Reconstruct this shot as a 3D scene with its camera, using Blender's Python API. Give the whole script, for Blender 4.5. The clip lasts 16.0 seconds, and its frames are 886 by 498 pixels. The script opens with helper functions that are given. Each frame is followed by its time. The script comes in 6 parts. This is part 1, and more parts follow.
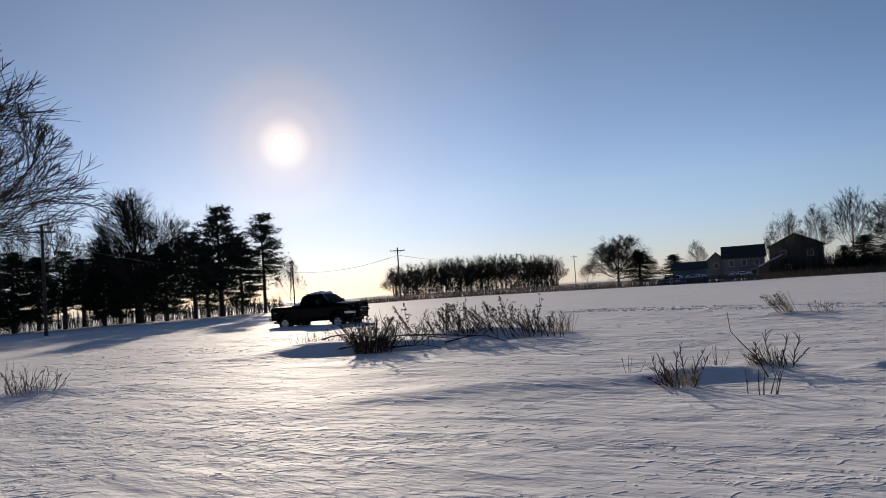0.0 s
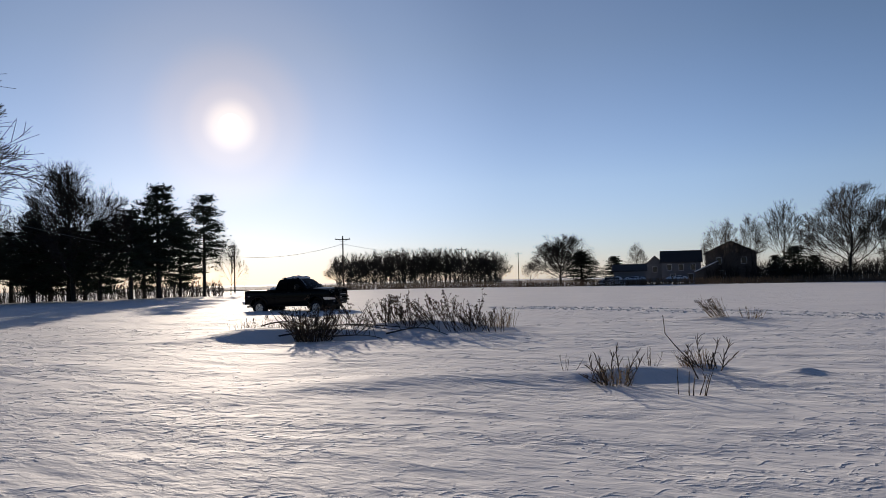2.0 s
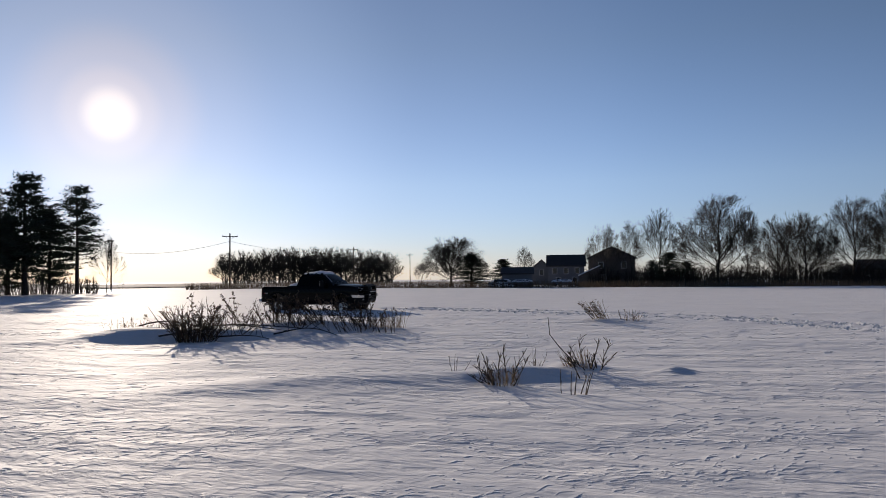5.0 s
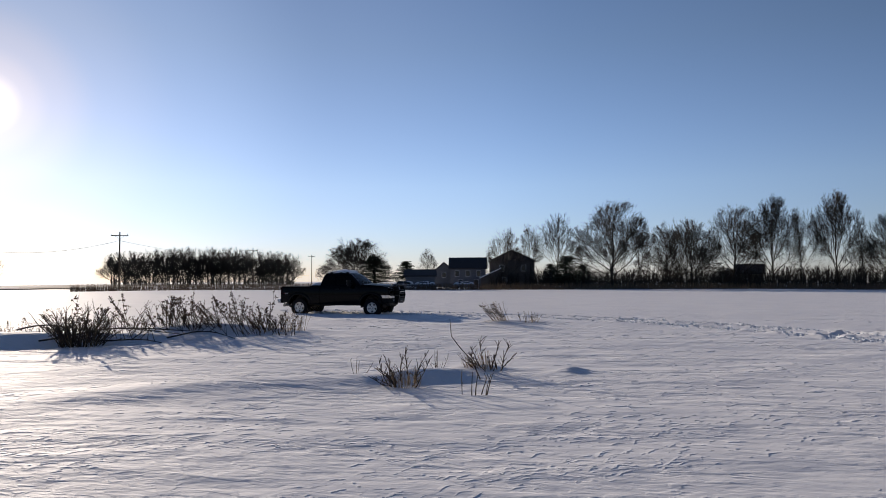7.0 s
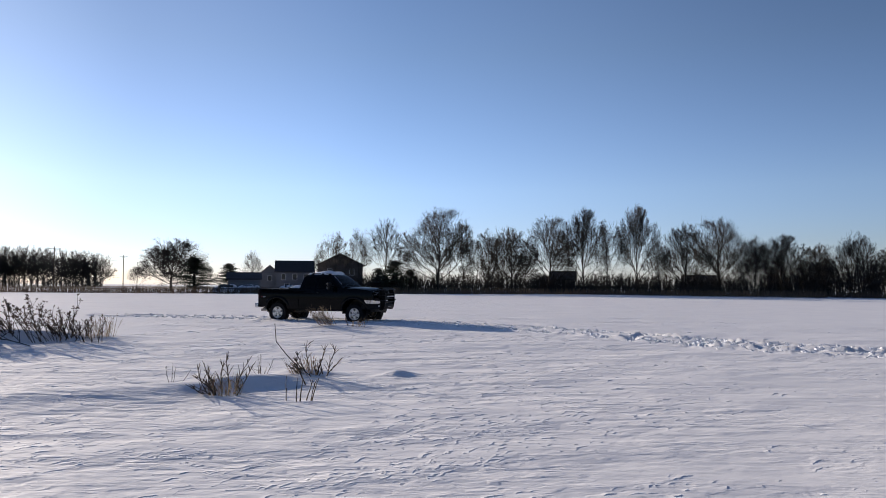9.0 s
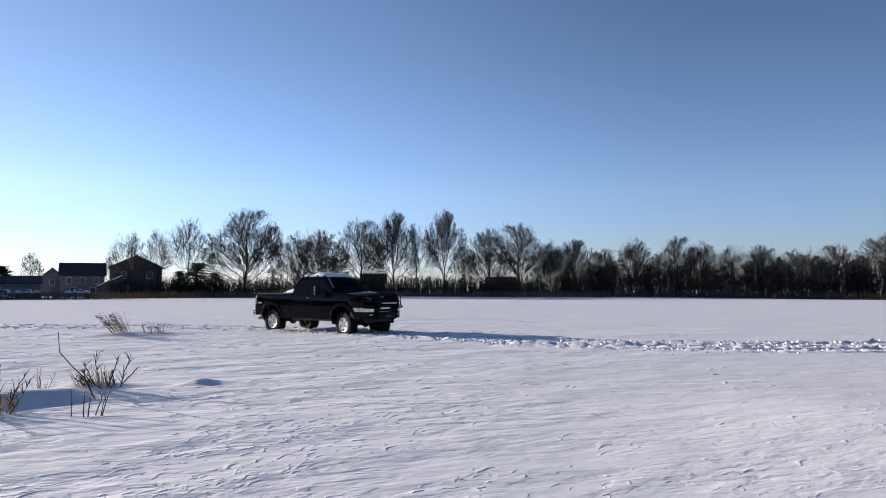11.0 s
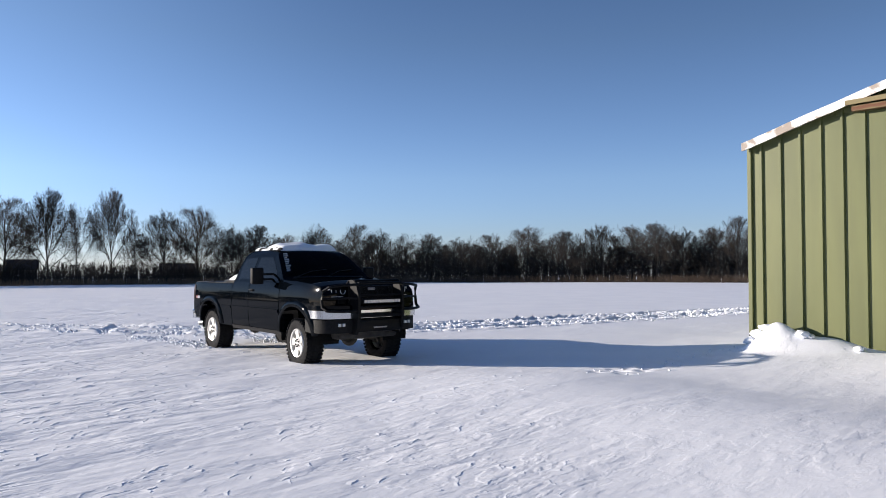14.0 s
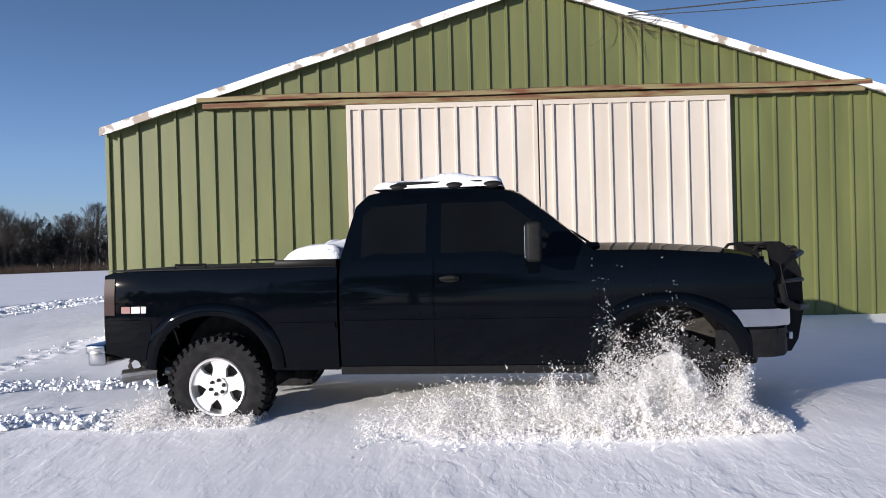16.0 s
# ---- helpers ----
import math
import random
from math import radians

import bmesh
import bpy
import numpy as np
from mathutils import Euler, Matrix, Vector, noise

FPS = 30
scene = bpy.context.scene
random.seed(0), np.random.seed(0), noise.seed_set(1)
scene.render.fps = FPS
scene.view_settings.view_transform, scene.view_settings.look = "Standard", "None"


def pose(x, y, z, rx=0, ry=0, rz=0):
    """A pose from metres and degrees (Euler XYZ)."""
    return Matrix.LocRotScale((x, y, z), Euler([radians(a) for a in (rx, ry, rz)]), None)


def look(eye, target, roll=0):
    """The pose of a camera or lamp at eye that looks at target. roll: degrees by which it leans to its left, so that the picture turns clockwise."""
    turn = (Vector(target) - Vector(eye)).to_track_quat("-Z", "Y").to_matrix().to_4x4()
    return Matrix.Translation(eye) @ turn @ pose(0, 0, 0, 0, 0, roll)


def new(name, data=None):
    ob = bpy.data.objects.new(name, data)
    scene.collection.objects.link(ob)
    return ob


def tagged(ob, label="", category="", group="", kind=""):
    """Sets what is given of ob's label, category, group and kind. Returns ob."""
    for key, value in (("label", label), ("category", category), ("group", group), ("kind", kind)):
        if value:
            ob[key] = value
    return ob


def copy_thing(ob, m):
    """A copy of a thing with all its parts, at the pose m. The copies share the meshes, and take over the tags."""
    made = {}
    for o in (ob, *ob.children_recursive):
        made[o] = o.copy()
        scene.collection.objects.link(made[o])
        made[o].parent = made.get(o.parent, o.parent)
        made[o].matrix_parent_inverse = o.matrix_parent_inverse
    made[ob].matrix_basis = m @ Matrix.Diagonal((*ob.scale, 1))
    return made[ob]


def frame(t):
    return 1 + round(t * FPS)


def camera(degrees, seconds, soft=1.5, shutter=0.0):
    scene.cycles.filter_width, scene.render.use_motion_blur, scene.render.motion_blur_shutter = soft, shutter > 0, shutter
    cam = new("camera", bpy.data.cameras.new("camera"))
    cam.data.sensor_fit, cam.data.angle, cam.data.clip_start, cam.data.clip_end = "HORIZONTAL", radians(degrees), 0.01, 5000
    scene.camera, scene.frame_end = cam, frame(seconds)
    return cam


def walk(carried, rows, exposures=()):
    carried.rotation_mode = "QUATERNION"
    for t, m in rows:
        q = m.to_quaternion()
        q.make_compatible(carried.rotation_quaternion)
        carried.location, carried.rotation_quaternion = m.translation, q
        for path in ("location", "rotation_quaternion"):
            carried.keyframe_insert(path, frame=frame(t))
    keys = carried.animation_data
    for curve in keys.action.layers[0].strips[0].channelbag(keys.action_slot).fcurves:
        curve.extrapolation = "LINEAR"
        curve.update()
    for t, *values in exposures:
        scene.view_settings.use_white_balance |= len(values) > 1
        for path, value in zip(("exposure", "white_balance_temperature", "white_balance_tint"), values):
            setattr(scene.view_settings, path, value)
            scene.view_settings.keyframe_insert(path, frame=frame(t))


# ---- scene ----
import itertools

# camera: a hand-held phone turning on the spot, rows of seconds, yaw, pitch, lean
EYE = (0.0, 0.0, 1.5)
PATH = [
    (0.0, 0.23, 2.73, 4.01),
    (0.5, -0.30, 2.61, 3.56),
    (1.0, -1.23, 2.37, 2.88),
    (1.5, -2.53, 2.10, 2.07),
    (2.0, -4.06, 1.91, 1.45),
    (2.5, -5.51, 1.82, 1.05),
    (3.0, -6.86, 1.82, 0.93),
    (3.5, -8.29, 1.85, 0.85),
    (4.0, -9.83, 1.82, 0.74),
    (6.5, -17.84, 1.91, 0.39),
    (7.0, -20.33, 1.93, 0.29),
    (7.5, -23.06, 1.96, 0.08),
    (8.0, -26.15, 2.06, -0.05),
    (8.5, -29.78, 2.23, -0.22),
    (9.0, -33.90, 2.27, -0.35),
    (9.5, -38.07, 2.24, -0.43),
    (12.0, -56.02, 2.53, 0.30),
    (12.5, -60.04, 2.33, 0.36),
    (13.0, -64.18, 2.00, 0.34),
    (13.5, -68.49, 1.66, 0.20),
    (14.0, -73.68, 1.40, 0.14),
    (14.5, -80.69, 1.07, 0.38),
    (15.0, -90.99, 0.70, 1.15),
    (15.5, -105.05, 0.11, 1.64),
    (16.0, -121.54, -0.38, 1.55),
]
cam = camera(63.16, 16.0, soft=0.95)
EXPOSURES = [(0.0, -0.7, 7250, 11), (4.0, -0.62, 7150, 12), (6.5, -0.52, 7050, 12), (8.5, -0.12, 6950, 12), (12.0, 0.26, 6650, 11), (13.0, 0.34, 6600, 11), (14.5, 0.32, 6500, 9), (15.5, 0.22, 6450, 10), (16.0, 0.15, 6300, 10)]
walk(cam, [(t, pose(*EYE, 90 + pitch, 0, yaw) @ pose(0, 0, 0, 0, 0, -lean)) for t, yaw, pitch, lean in PATH], EXPOSURES)

# light: low winter sun in a clear sky
SUN_AZ, SUN_EL = 12.2, 11.55
SUN_DIR = Vector((-math.sin(radians(SUN_AZ)) * math.cos(radians(SUN_EL)), math.cos(radians(SUN_AZ)) * math.cos(radians(SUN_EL)), math.sin(radians(SUN_EL))))
sun = new("sun", bpy.data.lights.new("sun", "SUN"))
sun.data.energy, sun.data.angle, sun.data.color = 6.3, radians(0.33), (1.0, 0.895, 0.79)
sun.matrix_world = look((0, 0, 30), Vector((0, 0, 30)) - SUN_DIR)

world = bpy.data.worlds.new("winter_sky")
scene.world = world
world.use_nodes = True
wn, wl = world.node_tree.nodes, world.node_tree.links
wn.clear()
sky = wn.new("ShaderNodeTexSky")
sky.sky_type, sky.sun_disc = "NISHITA", False
sky.sun_elevation, sky.sun_rotation = radians(SUN_EL), radians(-SUN_AZ)
sky.air_density, sky.dust_density, sky.ozone_density, sky.altitude = 1.0, 0.12, 2.5, 300
bg = wn.new("ShaderNodeBackground")
bg.inputs[1].default_value = 0.116
tint = wn.new("ShaderNodeMix")
tint.data_type, tint.blend_type = "RGBA", "MULTIPLY"
tint.inputs[0].default_value = 1.0
wl.new(sky.outputs[0], tint.inputs[6])
where = wn.new("ShaderNodeTexCoord")
axes = wn.new("ShaderNodeSeparateXYZ")
wl.new(where.outputs["Generated"], axes.inputs[0])
pale = wn.new("ShaderNodeValToRGB")
pale.color_ramp.elements[0].position, pale.color_ramp.elements[0].color = 0.0, (0.76, 0.92, 1.62, 1)
pale.color_ramp.elements[1].position, pale.color_ramp.elements[1].color = 0.30, (0.84, 0.87, 1.07, 1)
mid = pale.color_ramp.elements.new(0.12)
mid.color = (1.00, 1.06, 1.46, 1)
for at, col in ((0.55, (0.60, 0.66, 0.88, 1)), (1.0, (0.42, 0.48, 0.70, 1))):
    pale.color_ramp.elements.new(at).color = col
wl.new(axes.outputs[2], pale.inputs[0])
wl.new(pale.outputs[0], tint.inputs[7])
# the sun's disc with the aureole of thin haze round it
coord = wn.new("ShaderNodeTexCoord")
dot = wn.new("ShaderNodeVectorMath")
dot.operation = "DOT_PRODUCT"
dot.inputs[1].default_value = SUN_DIR
wl.new(coord.outputs["Generated"], dot.inputs[0])
arc = wn.new("ShaderNodeMath")
arc.operation = "ARCCOSINE"
wl.new(dot.outputs["Value"], arc.inputs[0])
glow = wn.new("ShaderNodeValToRGB")
glow.color_ramp.interpolation = "EASE"
span = wn.new("ShaderNodeMapRange")
span.inputs[1].default_value, span.inputs[2].default_value = 0.0, radians(80)
wl.new(arc.outputs[0], span.inputs[0])
wl.new(span.outputs[0], glow.inputs[0])
stops = [(0.0, (1.0, 1.0, 0.92)), (0.0075, (1.0, 0.97, 0.85)), (0.0115, (0.34, 0.262, 0.16)), (0.03, (0.172, 0.126, 0.074)), (0.05, (0.118, 0.095, 0.070)), (0.09, (0.066, 0.072, 0.082)), (0.16, (0.047, 0.060, 0.080)), (0.3, (0.026, 0.032, 0.042)), (0.55, (0.011, 0.016, 0.024)), (1.0, (0, 0, 0))]
while len(glow.color_ramp.elements) < len(stops):
    glow.color_ramp.elements.new(0.5)
for el, (at, col) in zip(glow.color_ramp.elements, stops):
    el.position, el.color = at, (*col, 1)
# the clear sky deepens away from the sun
turn_away = wn.new("ShaderNodeMapRange")
turn_away.inputs[1].default_value, turn_away.inputs[2].default_value = 0.0, math.pi
wl.new(arc.outputs[0], turn_away.inputs[0])
deepen = wn.new("ShaderNodeValToRGB")
depths = [(0.0, 1.0), (0.12, 1.02), (0.20, 1.08), (0.28, 1.02), (0.38, 0.97), (0.48, 0.92), (0.58, 0.82), (0.70, 0.70), (1.0, 0.55)]
while len(deepen.color_ramp.elements) < len(depths):
    deepen.color_ramp.elements.new(0.5)
for el, (at, f) in zip(deepen.color_ramp.elements, depths):
    el.position, el.color = at, (f, f, f, 1)
wl.new(turn_away.outputs[0], deepen.inputs[0])
deep = wn.new("ShaderNodeMix")
deep.data_type, deep.blend_type = "RGBA", "MULTIPLY"
deep.inputs[0].default_value = 1.0
wl.new(tint.outputs[2], deep.inputs[6])
wl.new(deepen.outputs[0], deep.inputs[7])
wl.new(deep.outputs[2], bg.inputs[0])
bg2 = wn.new("ShaderNodeBackground")
bg2.inputs[1].default_value = 3.0
wl.new(glow.outputs[0], bg2.inputs[0])
both = wn.new("ShaderNodeAddShader")
wout = wn.new("ShaderNodeOutputWorld")
wl.new(bg.outputs[0], both.inputs[0])
wl.new(bg2.outputs[0], both.inputs[1])
wl.new(both.outputs[0], wout.inputs[0])

# materials
def mat(name, color, rough=0.7, metal=0.0, second=None, scale=8.0, bump=0.0, bump_scale=60.0, coat=0.0, island=0.0, stretch=(1, 1, 1), detail=6.0, low=0.35, high=0.65, spec=0.5):
    """A Principled material: two colours mixed by noise at two scales, with fine relief."""
    m = bpy.data.materials.new(name)
    m.use_nodes = True
    n, l = m.node_tree.nodes, m.node_tree.links
    b = n["Principled BSDF"]
    b.inputs["Roughness"].default_value, b.inputs["Metallic"].default_value = rough, metal
    b.inputs["Coat Weight"].default_value = coat
    b.inputs["Coat Roughness"].default_value = 0.04
    b.inputs["Specular IOR Level"].default_value = spec
    second = second or tuple(c * 0.75 for c in color)
    co = n.new("ShaderNodeTexCoord")
    mp = n.new("ShaderNodeMapping")
    mp.inputs["Scale"].default_value = stretch
    l.new(co.outputs["Object"], mp.inputs[0])
    t1 = n.new("ShaderNodeTexNoise")
    t1.inputs["Scale"].default_value, t1.inputs["Detail"].default_value = scale, detail
    l.new(mp.outputs[0], t1.inputs["Vector"])
    ramp = n.new("ShaderNodeValToRGB")
    ramp.color_ramp.elements[0].position, ramp.color_ramp.elements[1].position = low, high
    ramp.color_ramp.elements[0].color, ramp.color_ramp.elements[1].color = (*second, 1), (*color, 1)
    l.new(t1.outputs[0], ramp.inputs[0])
    out = ramp.outputs[0]
    if island:
        g = n.new("ShaderNodeObjectInfo")
        hs = n.new("ShaderNodeHueSaturation")
        mr = n.new("ShaderNodeMapRange")
        mr.inputs[3].default_value, mr.inputs[4].default_value = 1 - island, 1 + island
        l.new(g.outputs["Random"], mr.inputs[0])
        l.new(mr.outputs[0], hs.inputs["Value"])
        l.new(out, hs.inputs["Color"])
        out = hs.outputs[0]
    l.new(out, b.inputs["Base Color"])
    if bump:
        t2 = n.new("ShaderNodeTexNoise")
        t2.inputs["Scale"].default_value, t2.inputs["Detail"].default_value = bump_scale, 5
        l.new(mp.outputs[0], t2.inputs["Vector"])
        bp = n.new("ShaderNodeBump")
        bp.inputs["Strength"].default_value, bp.inputs["Distance"].default_value = bump, 0.02
        l.new(t2.outputs[0], bp.inputs["Height"])
        l.new(bp.outputs[0], b.inputs["Normal"])
    return m


def snow_material():
    m = mat("snow", (0.90, 0.905, 0.92), 0.72, second=(0.85, 0.86, 0.885), scale=0.6, spec=0.07)
    n, l = m.node_tree.nodes, m.node_tree.links
    b = n["Principled BSDF"]
    b.inputs["Subsurface Weight"].default_value = 0.0
    co = n.new("ShaderNodeTexCoord")
    wind = n.new("ShaderNodeVectorRotate")
    wind.rotation_type = "Z_AXIS"
    wind.inputs["Angle"].default_value = radians(35)
    l.new(co.outputs["Object"], wind.inputs["Vector"])
    mp = n.new("ShaderNodeMapping")
    mp.inputs["Scale"].default_value = (0.75, 1.55, 1)
    l.new(wind.outputs[0], mp.inputs[0])
    # the open field is wind-carved, the yard by the barn smoother
    xyz = n.new("ShaderNodeSeparateXYZ")
    l.new(co.outputs["Object"], xyz.inputs[0])
    open_side = n.new("ShaderNodeMath")
    open_side.operation = "MULTIPLY_ADD"
    open_side.inputs[1].default_value = -0.6
    l.new(xyz.outputs[0], open_side.inputs[0])
    l.new(xyz.outputs[1], open_side.inputs[2])
    packed = n.new("ShaderNodeMapRange")
    for k, v in ((1, -4.0), (2, 7.0), (3, 0.23), (4, 1.0)):
        packed.inputs[k].default_value = v
    l.new(open_side.outputs[0], packed.inputs[0])
    # patches where the crust has broken up, between smooth drifts
    patch = n.new("ShaderNodeTexNoise")
    patch.inputs["Scale"].default_value, patch.inputs["Detail"].default_value = 0.42, 3
    l.new(mp.outputs[0], patch.inputs["Vector"])
    broken = n.new("ShaderNodeMapRange")
    for k, v in ((1, 0.38), (2, 0.62), (3, 0.25), (4, 1.0)):
        broken.inputs[k].default_value = v
    l.new(patch.outputs[0], broken.inputs[0])
    rough_here = n.new("ShaderNodeMath")
    rough_here.operation = "MULTIPLY"
    l.new(packed.outputs[0], rough_here.inputs[0])
    l.new(broken.outputs[0], rough_here.inputs[1])
    last = None
    for scale, dist, strength, crust in ((0.8, 0.20, 0.55, False), (2.3, 0.085, 0.75, False), (3.4, 0.017, 0.7, True), (8.0, 0.006, 0.7, True), (15.0, 0.012, 0.65, False)):
        t = n.new("ShaderNodeTexNoise")
        t.inputs["Scale"].default_value, t.inputs["Detail"].default_value = scale, 4
        t.inputs["Distortion"].default_value = 0.4
        l.new(mp.outputs[0], t.inputs["Vector"])
        bp = n.new("ShaderNodeBump")
        bp.inputs["Distance"].default_value = dist
        high = t.outputs[0]
        if crust:
            # plates with sharp broken edges
            step = n.new("ShaderNodeMapRange")
            step.interpolation_type = "SMOOTHSTEP"
            step.inputs[1].default_value, step.inputs[2].default_value = 0.49, 0.57
            t.inputs["Detail"].default_value = 6
            l.new(high, step.inputs[0])
            high = step.outputs[0]
        l.new(high, bp.inputs["Height"])
        calm = n.new("ShaderNodeMath")
        calm.operation = "MULTIPLY"
        calm.inputs[1].default_value = strength
        l.new((packed if scale < 2 else rough_here).outputs[0], calm.inputs[0])
        l.new(calm.outputs[0], bp.inputs["Strength"])
        if last:
            l.new(last.outputs[0], bp.inputs["Normal"])
        last = bp
    l.new(last.outputs[0], b.inputs["Normal"])
    return m


SNOW = snow_material()
SNOW_LOOSE = mat("loose_snow", (0.82, 0.84, 0.87), 0.7, second=(0.76, 0.79, 0.84), scale=6, bump=0.6, bump_scale=30)
BARK = mat("bark", (0.044, 0.037, 0.031), 0.9, second=(0.025, 0.021, 0.018), scale=5, island=0.25)
TWIG = mat("twigs", (0.040, 0.031, 0.025), 0.9, second=(0.024, 0.019, 0.016), scale=3, island=0.3)
NEEDLE = mat("needles", (0.030, 0.045, 0.026), 0.85, second=(0.015, 0.024, 0.015), scale=2, island=0.2)
STRAW = mat("dry_stems", (0.34, 0.24, 0.13), 0.85, second=(0.17, 0.11, 0.06), scale=4, island=0.15)
TAWNY = mat("tawny_field_grass", (0.15, 0.105, 0.065), 0.9, second=(0.08, 0.055, 0.036), scale=0.3)
WEED = mat("dead_weeds", (0.10, 0.066, 0.042), 0.9, second=(0.05, 0.035, 0.024), scale=5)
GREEN = mat("green_steel", (0.118, 0.130, 0.043), 0.5, second=(0.086, 0.098, 0.032), scale=2.0, bump=0.05, bump_scale=9, stretch=(1, 1, 0.2), island=0.05)
CREAM = mat("cream_steel", (0.52, 0.475, 0.42), 0.5, second=(0.46, 0.41, 0.35), scale=1.5, stretch=(1, 1, 0.3), bump=0.05, bump_scale=9, island=0.03)
FASCIA = mat("flaked_white_paint", (0.78, 0.77, 0.74), 0.6, second=(0.30, 0.25, 0.21), scale=2.6, low=0.40, high=0.45, bump=0.3)
RUST = mat("rusty_rail", (0.19, 0.155, 0.075), 0.75, second=(0.12, 0.048, 0.022), scale=3, stretch=(0.5, 2, 4), bump=0.3, low=0.4, high=0.55)
STEEL = mat("galvanised", (0.45, 0.45, 0.45), 0.4, 0.9, scale=10)
WOODPOLE = mat("pole_wood", (0.10, 0.075, 0.055), 0.9, second=(0.06, 0.045, 0.035), scale=4)
WIRE = mat("wire", (0.03, 0.03, 0.03), 0.6)

# helpers for meshes
def part(name, bm, material, parent=None, label="", smooth=30):
    """Links a bmesh as one mesh object under a thing."""
    me = bpy.data.meshes.new(name)
    bm.normal_update()
    bm.to_mesh(me)
    bm.free()
    me.materials.append(material)
    if smooth:
        me.shade_smooth()
        me.set_sharp_from_angle(angle=radians(smooth))
    ob = new(name, me)
    ob.parent = parent
    if label:
        tagged(ob, label)
    return ob


def raw(name, verts, faces, material, parent=None, smooth=False):
    me = bpy.data.meshes.new(name)
    me.from_pydata([tuple(v) for v in verts], [], faces)
    me.materials.append(material)
    if smooth:
        me.shade_smooth()
    ob = new(name, me)
    ob.parent = parent
    return ob


def box(bm, x0, x1, y0, y1, z0, z1, bevel=0.0, seg=2):
    r = bmesh.ops.create_cube(bm, size=1.0, matrix=Matrix.Translation(((x0 + x1) / 2, (y0 + y1) / 2, (z0 + z1) / 2)) @ Matrix.Diagonal((x1 - x0, y1 - y0, z1 - z0, 1)))
    if bevel:
        es = {e for v in r["verts"] for e in v.link_edges}
        bmesh.ops.bevel(bm, geom=list(es), offset=bevel, segments=seg, affect="EDGES", profile=0.5)
    return bm


def tube(bm, pts, radius, sides=8, caps=True):
    """A round bar along points; radius is one number or one for each point."""
    pts = [Vector(p) for p in pts]
    radii = radius if isinstance(radius, (list, tuple)) else [radius] * len(pts)
    rings = []
    for i, p in enumerate(pts):
        d = (pts[min(i + 1, len(pts) - 1)] - pts[max(i - 1, 0)]).normalized()
        a = d.cross(Vector((0, 0, 1)) if abs(d.z) < 0.9 else Vector((1, 0, 0))).normalized()
        b = d.cross(a)
        rings.append([bm.verts.new(p + (a * math.cos(k * math.tau / sides) + b * math.sin(k * math.tau / sides)) * radii[i]) for k in range(sides)])
    for r, s in zip(rings, rings[1:]):
        for k in range(sides):
            bm.faces.new((r[k], s[k], s[(k + 1) % sides], r[(k + 1) % sides]))
    if caps:
        bm.faces.new(rings[0])
        bm.faces.new(rings[-1][::-1])
    return bm


def smoothstep(a, b, x):
    t = np.clip((x - a) / (b - a), 0, 1)
    return t * t * (3 - 2 * t)


def vnoise(x, y, seed=0):
    """Smooth value noise of numpy arrays, 0 to 1."""
    xi, yi = np.floor(x).astype(np.int64), np.floor(y).astype(np.int64)
    fx, fy = x - xi, y - yi
    fx, fy = fx * fx * (3 - 2 * fx), fy * fy * (3 - 2 * fy)

    def h(i, j):
        n = (i * 374761393 + j * 668265263 + seed * 982451653) & 0xFFFFFFFF
        n = ((n ^ (n >> 13)) * 1274126177) & 0xFFFFFFFF
        return ((n ^ (n >> 16)) & 0xFFFF) / 65535.0
    return (h(xi, yi) * (1 - fx) + h(xi + 1, yi) * fx) * (1 - fy) + (h(xi, yi + 1) * (1 - fx) + h(xi + 1, yi + 1) * fx) * fy


def polar(az, d):
    return -math.sin(radians(az)) * d, math.cos(radians(az)) * d


BARN_AZ, BARN_D = -121.8, 13.3
NX, NY = polar(BARN_AZ, 1.0)
LX, LY = -NY, NX
# snow mounds under the weeds: x, y, length along x, length along y, height
MOUNDS = [(-2.4, 19.7, 2.4, 0.55, 0.26), (-3.9, 20.3, 1.2, 0.5, 0.24), (0.9, 21.0, 2.4, 0.8, 0.36), (4.6, 10.95, 0.55, 0.34, 0.13), (3.7, 10.5, 0.7, 0.35, 0.09), (3.0, 10.3, 1.2, 0.4, 0.06), (0.7, 10.5, 2.8, 0.8, 0.14), (6.0, 10.2, 0.3, 0.2, 0.09), (10.8, 22.9, 1.4, 0.6, 0.16), (-8.1, 14.2, 1.0, 0.6, 0.15), (13.97, -2.05, 0.42, 0.36, 0.42), (13.75, -2.75, 0.45, 0.7, 0.24), (12.6, -4.4, 1.6, 1.6, 0.08)]


def bank(x, y):
    """A low swell of drifted snow before the barn."""
    ax, ay, bx, by = 8.8, 1.0, 4.0, -5.7
    f = np.clip(((x - ax) * (bx - ax) + (y - ay) * (by - ay)) / ((bx - ax) ** 2 + (by - ay) ** 2), 0, 1)
    return 0.16 * np.exp(-(((x - ax - f * (bx - ax)) ** 2 + (y - ay - f * (by - ay)) ** 2) / 2.0 ** 2))


